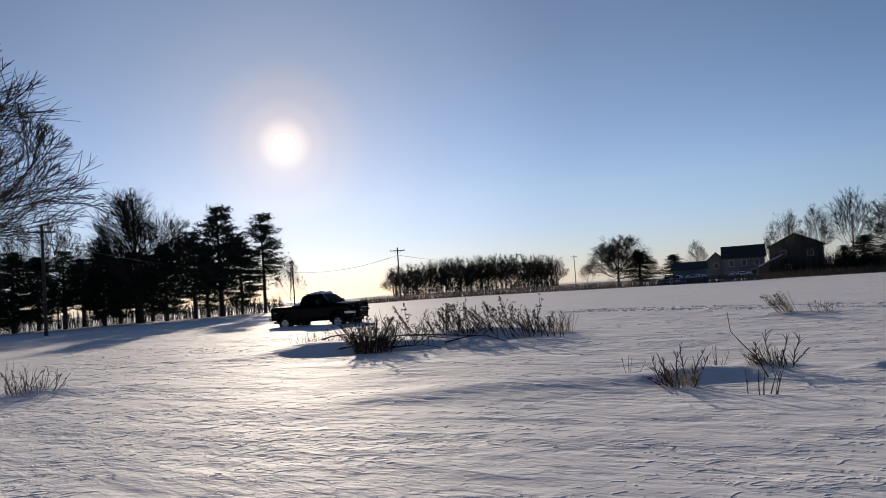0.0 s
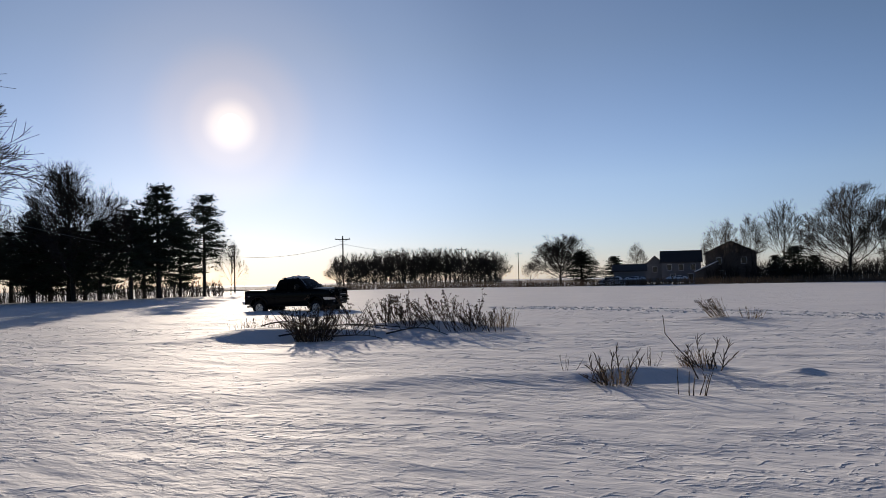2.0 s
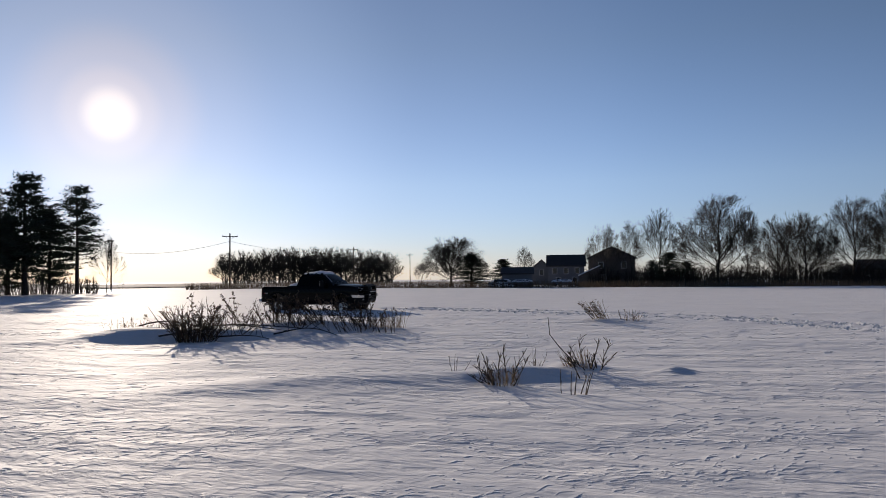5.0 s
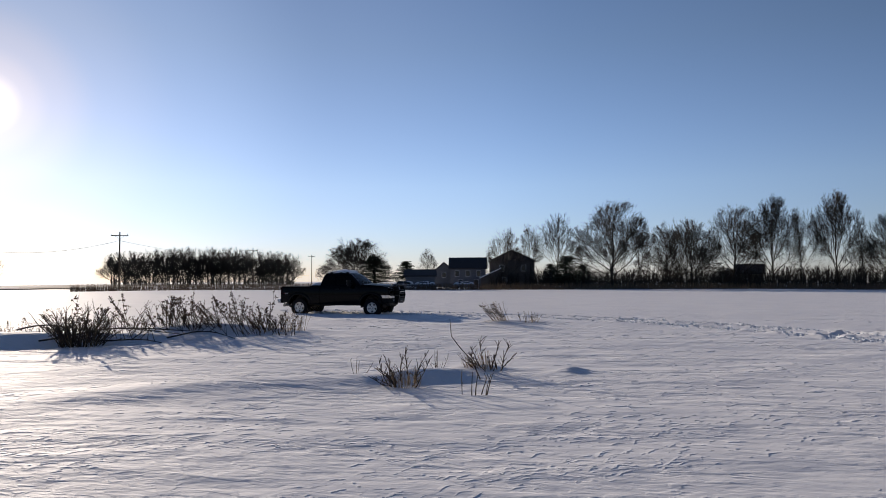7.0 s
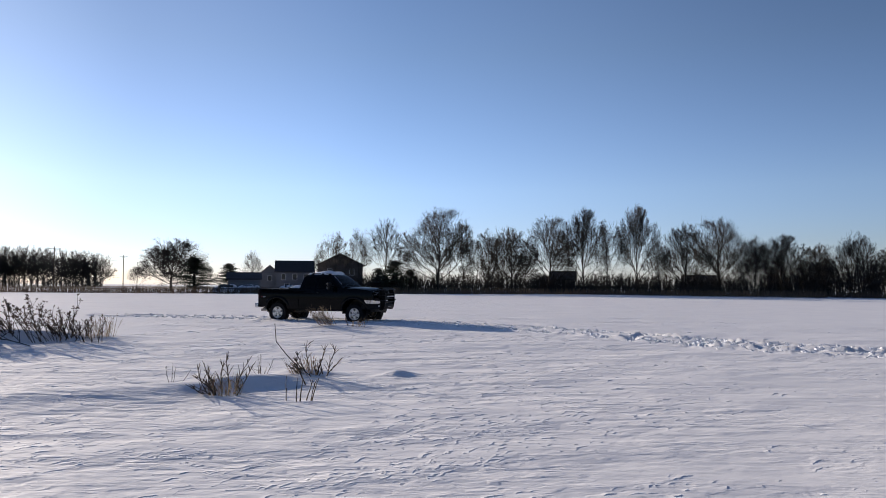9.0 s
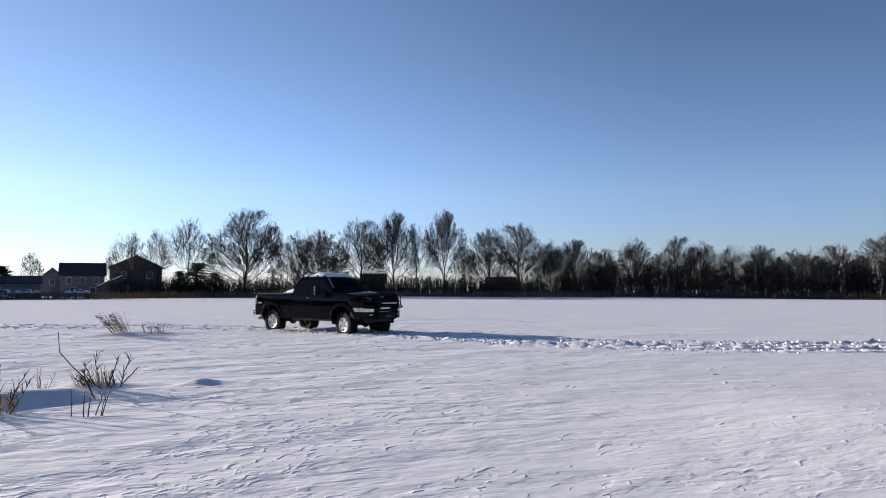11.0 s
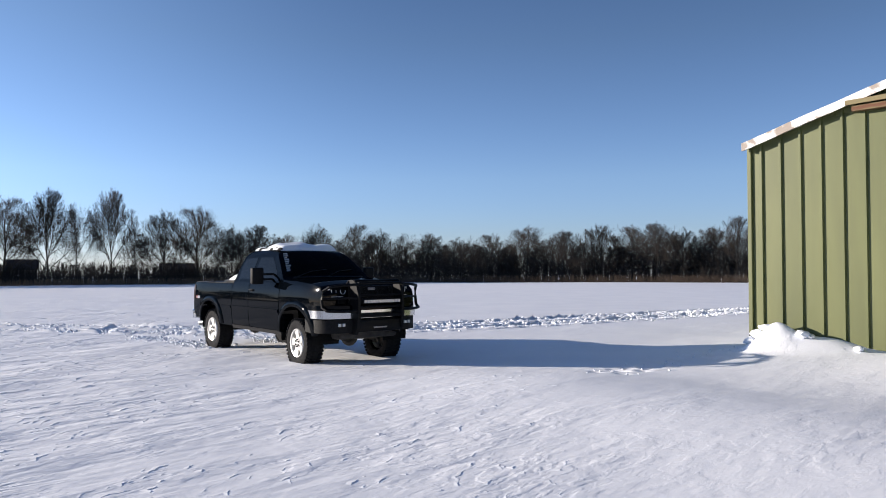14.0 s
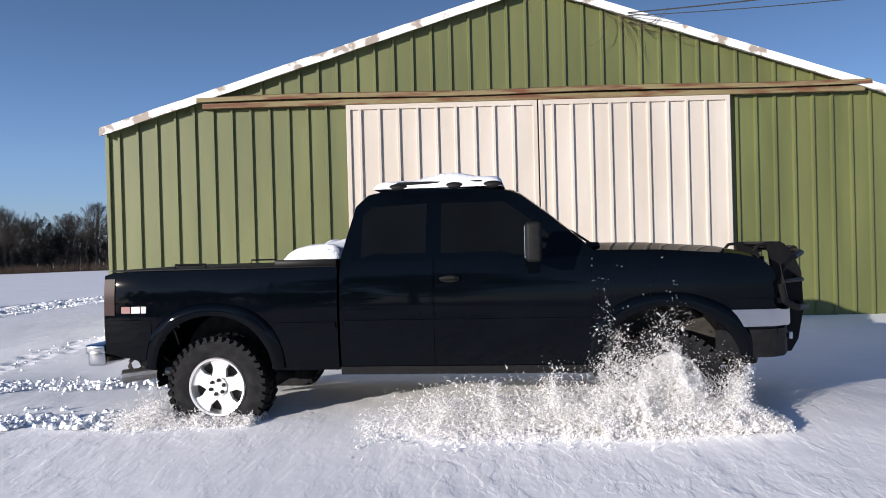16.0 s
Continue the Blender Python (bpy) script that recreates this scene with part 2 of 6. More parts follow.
def gz(x, y):
    """Height of the snow, without ripples and ruts."""
    x, y = np.asarray(x, float), np.asarray(y, float)
    d = np.hypot(x, y)
    az = np.degrees(np.arctan2(-x, y))
    slope = 0.0118 - 0.0023 * smoothstep(-25, 5, az)
    z = -slope * np.maximum(d - 2, 0)
    q, lat = NX * x + NY * y, LX * x + LY * y
    z = z + 0.16 * smoothstep(8.5, 13.2, q) * smoothstep(-14, -9, lat) * smoothstep(9, 5.0, lat) * smoothstep(28, 16, q)
    for mx, my, a, b, h in MOUNDS:
        z = z + h * np.exp(-(((x - mx) / a) ** 2 + ((y - my) / b) ** 2))
    return z + bank(x, y)


def gh(x, y):
    return float(gz(x, y))


# the truck's line: seconds, rear axle x and y, heading in degrees
DRIVE = [
    (0.0, -9.16, 42.55, -25.3),
    (1.5, -7.61, 41.88, -25.5),
    (3.0, -5.33, 40.89, -25.4),
    (4.2, -2.00, 39.31, -30.6),
    (6.3, 3.99, 36.35, -32.7),
    (7.5, 7.52, 34.07, -39.1),
    (8.5, 10.60, 31.46, -49.9),
    (9.7, 13.91, 27.41, -61.6),
    (11.8, 17.17, 18.25, -101.7),
    (12.5, 16.62, 15.00, -110.2),
    (13.0, 15.87, 12.72, -114.8),
    (13.5, 15.05, 10.53, -119.8),
    (14.2, 13.30, 7.40, -125.4),
    (14.5, 12.36, 5.99, -126.8),
    (15.0, 10.65, 3.49, -125.6),
    (15.2, 9.85, 2.29, -126.0),
    (15.5, 8.59, 0.67, -130.9),
    (16.0, 6.80, -2.07, -127.9),
]

# wheel ruts of an earlier pass, lines of points on the snow
RUTS = [
    [(6.0, 37.0), (10.7, 32.4), (13.9, 27.2), (15.6, 23.6), (16.7, 20.0), (16.9, 15.4), (16.6, 11.6), (17.2, 8.6), (19.0, 6.2), (21.6, 4.0), (26.0, 0.7), (33.0, -4.3), (52.0, -15.0)],
    [(16.9, 14.0), (17.6, 9.9), (19.6, 6.8), (22.4, 4.2), (27.0, 0.8), (34.0, -4.8), (54.0, -15.0)],
]


def along(points, step):
    pts, out = [Vector((*p, 0)) for p in points], []
    for a, b in zip(pts, pts[1:]):
        n = max(1, int((b - a).length / step))
        out += [a.lerp(b, k / n) for k in range(n)]
    return out + [pts[-1]]


def ripple(x, y):
    """Wind ripples, stretched across the wind, stronger in the open field."""
    near = smoothstep(70, 25, np.hypot(x, y))
    c, s = math.cos(radians(-35)), math.sin(radians(-35))
    u, v = x * c + y * s, -x * s + y * c
    carved = 0.3 + 0.85 * smoothstep(1.0, 12.0, y)
    return near * carved * (0.05 * (vnoise(u * 0.3, v * 0.6, 1) - 0.5) + 0.016 * (vnoise(u * 1.2, v * 2.6, 2) - 0.5) + 0.013 * np.abs(vnoise(u * 3.0, v * 7.0, 3) - 0.5))


def build_ground():
    vis = np.arange(48.0, -164.0, -0.30)
    rest = np.arange(-164.0, -312.0, -2.0)
    ang = np.radians(np.concatenate([vis, rest]))
    rad = [0.0, 0.6]
    while rad[-1] < 4000:
        r = rad[-1]
        rad.append(r * (1.03 if r < 3 else 1.0075 if r < 14 else 1.0065 if r < 38 else 1.035))
    rad = np.array(rad[1:])
    R, A = np.meshgrid(rad, ang, indexing="ij")
    X, Y = -np.sin(A) * R, np.cos(A) * R
    Z = gz(X, Y)
    Z += ripple(X, Y)
    Z += 0.25 * smoothstep(25, 90, R) * (vnoise(X * 0.03, Y * 0.03, 5) - 0.5)
    for line in RUTS:
        cut = np.zeros_like(Z)
        best = np.full(Z.shape, 9.0)
        for a, b in zip(line, line[1:]):
            ax, ay = a
            dx, dy = b[0] - ax, b[1] - ay
            t = np.clip(((X - ax) * dx + (Y - ay) * dy) / (dx * dx + dy * dy), 0, 1)
            dist = np.hypot(X - ax - t * dx, Y - ay - t * dy)
            best = np.minimum(best, dist)
        wob = 0.12 * (vnoise(X * 1.5, Y * 1.5, 11) - 0.5)
        for off in (0.82,):
            e = np.abs(best - off + wob)
            Z += -0.22 * np.exp(-(e / 0.19) ** 2) + 0.06 * np.exp(-((e - 0.30) / 0.10) ** 2) * (0.3 + 1.4 * vnoise(X * 7, Y * 7, 12))
        Z += (best < 1.3) * 0.04 * (vnoise(X * 9, Y * 9, 13) - 0.5)
    # footprints leading to the barn
    rp = np.random.RandomState(8)
    for k in range(34):
        f = (k + rp.rand() * 0.6) / 34
        f = 0.34 + 0.66 * f
        fx, fy = 8.6 + 6.2 * f + 0.14 * (-1) ** k * 0.5 + rp.normal(0, 0.07), 1.95 - 3.6 * f + 0.14 * (-1) ** k * 0.85 + rp.normal(0, 0.07)
        q = ((X - fx) / 0.10) ** 2 + ((Y - fy) / 0.08) ** 2
        near = q < 9
        Z[near] += -0.04 * np.exp(-q[near]) + 0.002 * np.exp(-((np.sqrt(q[near]) - 1.7) / 0.5) ** 2)
    nr, na = R.shape
    verts = np.concatenate([np.stack([X, Y, Z], -1).reshape(-1, 3), [[0, 0, gh(0, 0)]]])
    i, j = np.meshgrid(np.arange(nr - 1), np.arange(na), indexing="ij")
    k = (j + 1) % na
    quads = np.stack([i * na + j, i * na + k, (i + 1) * na + k, (i + 1) * na + j], -1).reshape(-1, 4)[:, ::-1]
    hub = [(int(nr * na), int(jj), int((jj + 1) % na)) for jj in range(na)]
    me = bpy.data.meshes.new("ground")
    me.vertices.add(len(verts))
    me.vertices.foreach_set("co", verts.astype(np.float32).ravel())
    nq, nt = len(quads), len(hub)
    me.loops.add(nq * 4 + nt * 3)
    me.loops.foreach_set("vertex_index", np.concatenate([quads.ravel(), np.array(hub).ravel()]).astype(np.int32))
    me.polygons.add(nq + nt)
    me.polygons.foreach_set("loop_start", np.concatenate([np.arange(nq) * 4, nq * 4 + np.arange(nt) * 3]).astype(np.int32))
    me.update(calc_edges=True)
    me.validate()
    me.materials.append(SNOW)
    me.shade_smooth()
    ob = new("ground", me)
    return tagged(ob, "open field under wind-rippled snow with wheel ruts", "ground", kind="structure")


ground = build_ground()


def crust_ledges(count, seed):
    """Small broken ledges of wind crust: a ramp up to windward and a sharp drop on the lee side."""
    rs = np.random.RandomState(seed)
    az, d = rs.uniform(-84, 40, count * 4), 2.6 * (13.0 ** rs.rand(count * 4))
    x, y = -np.sin(np.radians(az)) * d, np.cos(np.radians(az)) * d
    patch = vnoise(x * 0.35 + 40, y * 0.7 + 40, 21) * 0.6 + vnoise(x * 1.1 + 40, y * 2.0 + 40, 22) * 0.4
    fit = np.nonzero((patch + 0.25 * rs.rand(len(x)) > 0.635) & (rs.rand(len(x)) < 0.12 + 0.88 * smoothstep(-70, -15, az)))[0][:count]
    x, y, d = x[fit], y[fit], d[fit]
    n, m = len(fit), 6
    turn = np.radians(SUN_AZ + rs.normal(0, 14, n))
    length = 0.03 + 0.30 * rs.rand(n) ** 2 * (0.55 + 0.05 * d)
    high = rs.uniform(0.0014, 0.0062, n) * (0.7 + 0.045 * d)
    verts = np.zeros((n, m, 3, 3))
    for k in range(m):
        f = k / (m - 1)
        along = (f - 0.5) * length
        bow = 0.12 * length * math.sin(f * math.pi) + rs.normal(0, 0.05, n) * length
        rise = high * (math.sin(f * math.pi) ** 0.6) * rs.uniform(0.6, 1.1, n)
        for q, (back, up) in enumerate(((12.0 * high + 0.02, -0.004), (0.0, None), (-0.004, -0.008))):
            off = bow + back
            px = x + np.cos(turn) * along - np.sin(turn) * off
            py = y + np.sin(turn) * along + np.cos(turn) * off
            pz = gz(px, py) + ripple(px, py) + (rise if up is None else up)
            verts[:, k, q] = np.stack([px, py, pz], -1)
    faces = []
    for i in range(n):
        for k in range(m - 1):
            a = (i * m + k) * 3
            faces += [(a, a + 1, a + 4, a + 3), (a + 1, a + 2, a + 5, a + 4)]
    ob = raw("snow_crust", verts.reshape(-1, 3).tolist(), faces, SNOW, smooth=False)
    return tagged(ob, "small broken ledges of wind crust on snow", "snow", kind="stuff")


crust_ledges(7000, 31)


# ---- barn: x to the right along its front, y inward, z up ----
EAVE, PEAK, HALF = 3.42, 5.54, 6.9


def roof_line(x):
    low = EAVE if x < 0 else EAVE - 0.15
    return low + (PEAK - low) * (1 - abs(x) / HALF)


def rib_panel(name, x0, x1, bottom, top, y, material, parent, pitch=0.305):
    """A sheet of ribbed steel between two lines, ribs standing towards the viewer."""
    xs = [(x0, 0.0)]
    k = 0
    c = x0 + pitch / 2
    while c < x1 - 0.06:
        xs += [(c - 0.030, 0.0), (c - 0.017, -0.040), (c + 0.017, -0.040), (c + 0.030, 0.0)]
        c += pitch
    xs.append((x1, 0.0))
    xs = sorted(xs)
    verts, faces = [], []
    for x, o in xs:
        verts += [(x, y + o, bottom), (x, y + o, top(x)), (x, y + o + 0.012, bottom), (x, y + o + 0.012, top(x))]
    for k in range(len(xs) - 1):
        a, b = 4 * k, 4 * k + 4
        faces += [(a, b, b + 1, a + 1), (a + 2, a + 3, b + 3, b + 2), (a, a + 2, b + 2, b), (a + 1, b + 1, b + 3, a + 3)]
    n = 4 * (len(xs) - 1)
    faces += [(0, 1, 3, 2), (n, n + 2, n + 3, n + 1)]
    return raw(name, verts, faces, material, parent)


def make_barn():
    b = new("barn")
    b.matrix_world = pose(NX * BARN_D - LX * 1.737, NY * BARN_D - LY * 1.737, -0.1, 0, 0, BARN_AZ) @ Matrix.Scale(1.143, 4)
    tagged(b, "green ribbed steel barn with cream sliding doors, snow-edged roof", "barn")
    bm = bmesh.new()
    f = bm.faces.new([bm.verts.new((x, 0.04, z)) for x, z in ((-6.88, -0.6), (6.88, -0.6), (6.88, EAVE - 0.25), (0, PEAK - 0.05), (-6.88, EAVE - 0.05))])
    r = bmesh.ops.extrude_face_region(bm, geom=[f])
    bmesh.ops.translate(bm, verts=[v for v in r["geom"] if isinstance(v, bmesh.types.BMVert)], vec=(0, 18, 0))
    bmesh.ops.recalc_face_normals(bm, faces=bm.faces)
    part("wall", bm, GREEN, b, smooth=0)
    step = 0.915
    for x0, x1 in ((-6.9, -3.05), (3.05, 6.9)):
        x = x0
        while x < x1 - 0.05:
            e = min(x + step, x1)
            rib_panel("wall_panel", x, e, -0.55, lambda u: min(3.72, roof_line(u)), 0.0, GREEN, b)
            x = e
    x = -6.1
    while x < 6.05:
        e = min(x + step, 6.1)
        if x < 0 < e:
            e = 0.0
        rib_panel("gable_panel", x, e, 3.66, roof_line, -0.012, GREEN, b)
        x = e
    # sliding doors
    for x0, x1 in ((-3.06, -0.012), (0.012, 3.06)):
        bm = bmesh.new()
        for a0, a1, z0, z1 in ((x0, x0 + 0.07, -0.1, 3.66), (x1 - 0.07, x1, -0.1, 3.66), (x0 + 0.07, x1 - 0.07, 3.58, 3.66)):
            box(bm, a0, a1, -0.135, -0.07, z0, z1, 0.006)
        door = part("sliding_door", bm, CREAM, b, "cream ribbed steel sliding door", smooth=0)
        x = x0 + 0.07
        while x < x1 - 0.1:
            e = min(x + step, x1 - 0.07)
            rib_panel("door_panel", x, e, -0.35, lambda u: 3.60, -0.10, CREAM, door)
            x = e
        s = -1 if x0 < -1 else 1
        bm = bmesh.new()
        tube(bm, [(s * 0.09, -0.14, 0.72), (s * 0.09, -0.19, 0.75), (s * 0.09, -0.19, 1.02), (s * 0.09, -0.14, 1.05)], 0.012, 8)
        box(bm, min(s * 0.02, s * 0.16), max(s * 0.02, s * 0.16), -0.155, -0.138, 0.66, 0.70, 0.004)
        part("door_latch", bm, FRAMEIRON, door, "rusty latch and pull")
    # track cover over the doors
    bm = bmesh.new()
    prof = [(-0.03, 3.88), (-0.20, 3.83), (-0.21, 3.76), (-0.185, 3.76), (-0.175, 3.815), (-0.03, 3.86)]
    ends = [[bm.verts.new((x, y, z + 0.012 * math.sin(x * 1.3))) for y, z in prof] for x in [-5.42 + 10.7 * k / 24 for k in range(25)]]
    for a, c in zip(ends, ends[1:]):
        for k in range(len(prof)):
            bm.faces.new((a[k], a[(k + 1) % len(prof)], c[(k + 1) % len(prof)], c[k]))
    bm.faces.new(ends[0])
    bm.faces.new(ends[-1][::-1])
    box(bm, -5.35, 5.2, -0.15, -0.05, 3.66, 3.75, 0.01)
    bmesh.ops.recalc_face_normals(bm, faces=bm.faces)
    part("door_track", bm, RUST, b, "rusty sliding door track cover", smooth=0)
    # roof and rake trim
    for s in (-1, 1):
        bm = bmesh.new()
        f = bm.faces.new([bm.verts.new((x, -0.14, z)) for x, z in ((s * 6.98, roof_line(s * 6.9) - 0.10), (s * 6.98, roof_line(s * 6.9) - 0.03), (0, PEAK - 0.01), (0, PEAK - 0.08))])
        r = bmesh.ops.extrude_face_region(bm, geom=[f])
        bmesh.ops.translate(bm, verts=[v for v in r["geom"] if isinstance(v, bmesh.types.BMVert)], vec=(0, 18.4, 0))
        bmesh.ops.recalc_face_normals(bm, faces=bm.faces)
        roof = part("roof", bm, FASCIA, b, "pale steel roof with flaking paint", smooth=0)
        bm = bmesh.new()
        n = 30
        rows = []
        for k in range(n + 1):
            x = s * 6.99 * (1 - k / n)
            zt = roof_line(s * 6.99 * (1 - k / n) + (1e-6 if s > 0 else -1e-6)) - 0.01
            w = 0.012 * noise.noise((x * 1.7, 3.3, s))
            rows.append([bm.verts.new(p) for p in ((x, -0.185, zt - 0.115 + w), (x, -0.19, zt + 0.012 + w), (x, -0.10, zt + 0.02), (x, -0.10, zt - 0.10))])
        for a, c in zip(rows, rows[1:]):
            for k in range(4):
                bm.faces.new((a[k], a[(k + 1) % 4], c[(k + 1) % 4], c[k]))
        bm.faces.new(rows[0])
        bm.faces.new(rows[-1][::-1])
        bmesh.ops.recalc_face_normals(bm, faces=bm.faces)
        part("rake_trim", bm, FASCIA, b, "white rake trim with flaking paint", smooth=0)
    bm = bmesh.new()
    box(bm, -6.97, -6.90, -0.045, 0.10, -0.5, EAVE - 0.06, 0.01)
    part("corner_trim", bm, GREEN, b, smooth=0)
    bm = bmesh.new()
    box(bm, 6.90, 6.97, -0.045, 0.10, -0.5, EAVE - 0.06, 0.01)
    part("corner_trim", bm, GREEN, b, smooth=0)
    return b


FRAMEIRON = mat("rusty_iron", (0.10, 0.06, 0.04), 0.7, 0.3, second=(0.05, 0.035, 0.03), scale=20)
barn = make_barn()

# service wire from the gable, with loose vine stems hanging from it
def sag(a, b, drop, n=16):
    a, b = Vector(a), Vector(b)
    return [a.lerp(b, k / n) - Vector((0, 0, drop * 4 * (k / n) * (1 - k / n))) for k in range(n + 1)]


bm = bmesh.new()
hook = barn.matrix_world @ Vector((1.45, -0.2, 4.98))
tube(bm, sag(hook, (-5.0, -19.0, 6.3), 0.5, 24), 0.012, 6)
tube(bm, sag(hook + Vector((0.0, 0.0, -0.05)), (-5.2, -19.0, 6.1), 0.65, 24), 0.008, 6)
tagged(part("service_wire", bm, WIRE), "black service wire running to barn gable", "wire")
bm = bmesh.new()
rng = random.Random(5)
for k in range(9):
    p = Vector((rng.uniform(0.55, 2.2), -0.22, 0))
    p.z = roof_line(p.x) - 0.12 - rng.uniform(0, 0.1)
    pts, d = [p.copy()], Vector((rng.uniform(0.2, 1.0), 0, -1))
    for j in range(10):
        d = (d + Vector((rng.uniform(-0.5, 0.5), rng.uniform(-0.1, 0.1), rng.uniform(-0.2, 0.35)))).normalized()
        p = p + d * rng.uniform(0.05, 0.11)
        p.y = -0.22 - 0.02 * rng.random()
        pts.append(p.copy())
    tube(bm, [barn.matrix_world @ q for q in pts], [0.008 - 0.0005 * j for j in range(len(pts))], 5)
tagged(part("dead_vine", bm, WEED), "dead vine stems hanging from barn gable", "vine")


# ---- pickup truck: x forward from the rear axle, y to its left, z up from the tyres' foot ----
PAINT = mat("dark_metallic_paint", (0.0014, 0.0023, 0.0038), 0.38, 0.0, second=(0.0010, 0.0017, 0.0029), scale=3, coat=0.27, spec=0.0)
GLASS = mat("tinted_glass", (0.004, 0.005, 0.006), 0.05, second=(0.003, 0.0035, 0.004), scale=2, spec=0.09)
BLACK = mat("black_plastic", (0.008, 0.008, 0.009), 0.55, second=(0.013, 0.013, 0.013), scale=20, bump=0.15, bump_scale=200, spec=0.12)
GUARD = mat("black_powder_coat", (0.005, 0.005, 0.006), 0.45, second=(0.007, 0.007, 0.007), scale=15, spec=0.12)
RUBBER = mat("tyre_rubber", (0.008, 0.008, 0.009), 0.85, second=(0.018, 0.018, 0.019), scale=14, bump=0.3, bump_scale=80, spec=0.15)
ALLOY = mat("bright_alloy", (0.78, 0.77, 0.75), 0.32, 0.55, second=(0.70, 0.69, 0.67), scale=6)
CHROME = mat("chrome", (0.55, 0.56, 0.58), 0.14, 1.0, second=(0.48, 0.49, 0.52), scale=5)
TAIL = mat("smoked_red_lens", (0.022, 0.003, 0.004), 0.4, second=(0.012, 0.002, 0.003), scale=8, spec=0.1)
LENS = mat("clear_lens", (0.62, 0.64, 0.66), 0.15, 0.2, second=(0.42, 0.44, 0.46), scale=30, coat=1.0)
REDMARK = mat("red_emblem", (0.13, 0.005, 0.008), 0.4)
SILVER = mat("silver_emblem", (0.27, 0.27, 0.29), 0.35, 0.4)
FRAMEDARK = mat("undercarriage", (0.022, 0.02, 0.018), 0.8, second=(0.05, 0.045, 0.04), scale=9)
BANNER = mat("white_vinyl", (0.68, 0.70, 0.72), 0.5)

WZ = [(0.3, 0.90), (0.52, 0.94), (0.62, 0.965), (0.80, 0.985), (0.97, 0.992), (1.2, 0.985), (1.32, 0.97), (1.42, 0.945), (1.46, 0.915), (1.70, 0.825), (1.92, 0.735), (2.0, 0.665), (2.06, 0.56)]
WHEELBASE = 3.645


def half(x, z):
    """Half the body's width at a place along it and a height."""
    w = float(np.interp(z, [a for a, _ in WZ], [b for _, b in WZ]))
    if x > 3.8:
        w *= 1 - 0.075 * ((x - 3.8) / 0.6) ** 2
    if x < -0.5:
        w *= 1 - 0.02 * ((-0.5 - x) / 0.45) ** 2
    return w


def line(points):
    xs, zs = [p[0] for p in points], [p[1] for p in points]
    return lambda x: float(np.interp(x, xs, zs))


def arched(base, xc, zc, r):
    return lambda x: max(base(x), zc + math.sqrt(max(0.0, r * r - (x - xc) ** 2))) if abs(x - xc) < r else base(x)


def spread(a, b, n, extra=()):
    return sorted(set([round(a + (b - a) * k / n, 4) for k in range(n + 1)] + [round(e, 4) for e in extra]))


def hull(name, xs, bottom, top, material, parent, crown=0.03, nz=11, ny=10, label=""):
    """A closed body lofted along x between a lower and an upper line."""
    bm = bmesh.new()
    rings = []
    for x in xs:
        z0, z1 = bottom(x), max(top(x), bottom(x) + 0.02)
        ring = []
        zs = [z0 + (z1 - z0) * k / nz for k in range(nz + 1)]
        for z in zs:
            ring.append((x, -half(x, z), z))
        wt = half(x, z1)
        for k in range(1, ny):
            y = -wt + 2 * wt * k / ny
            ring.append((x, y, z1 + crown * (1 - (abs(y) / wt) ** 3)))
        for z in zs[::-1]:
            ring.append((x, half(x, z), z))
        rings.append([bm.verts.new(p) for p in ring])
    n = len(rings[0])
    for a, b in zip(rings, rings[1:]):
        for k in range(n):
            bm.faces.new((a[k], a[(k + 1) % n], b[(k + 1) % n], b[k]))
    bm.faces.new(rings[0][::-1])
    bm.faces.new(rings[-1])
    bmesh.ops.recalc_face_normals(bm, faces=bm.faces)
    return part(name, bm, material, parent, label, smooth=38)


def panel(name, xs, bottom, top, out, side, material, parent, nz=8, label="", deep=0.02):
    """A sheet that follows the body's side, standing out from it, with folded edges."""
    bm = bmesh.new()
    rows = []
    for x in xs:
        z0, z1 = bottom(x), top(x)
        rows.append([bm.verts.new((x, side * (half(x, z) + out), z)) for z in [z0 + (z1 - z0) * k / nz for k in range(nz + 1)]])
    fs = [bm.faces.new((a[k], b[k], b[k + 1], a[k + 1])) for a, b in zip(rows, rows[1:]) for k in range(nz)]
    edges = [e for e in bm.edges if e.is_boundary]
    r = bmesh.ops.extrude_edge_only(bm, edges=edges)
    bmesh.ops.translate(bm, verts=[v for v in r["geom"] if isinstance(v, bmesh.types.BMVert)], vec=(0, -side * (out + deep), 0))
    bmesh.ops.recalc_face_normals(bm, faces=bm.faces)
    if bm.faces[0].normal.y * side < 0:
        bmesh.ops.reverse_faces(bm, faces=bm.faces)
    return part(name, bm, material, parent, label, smooth=40)


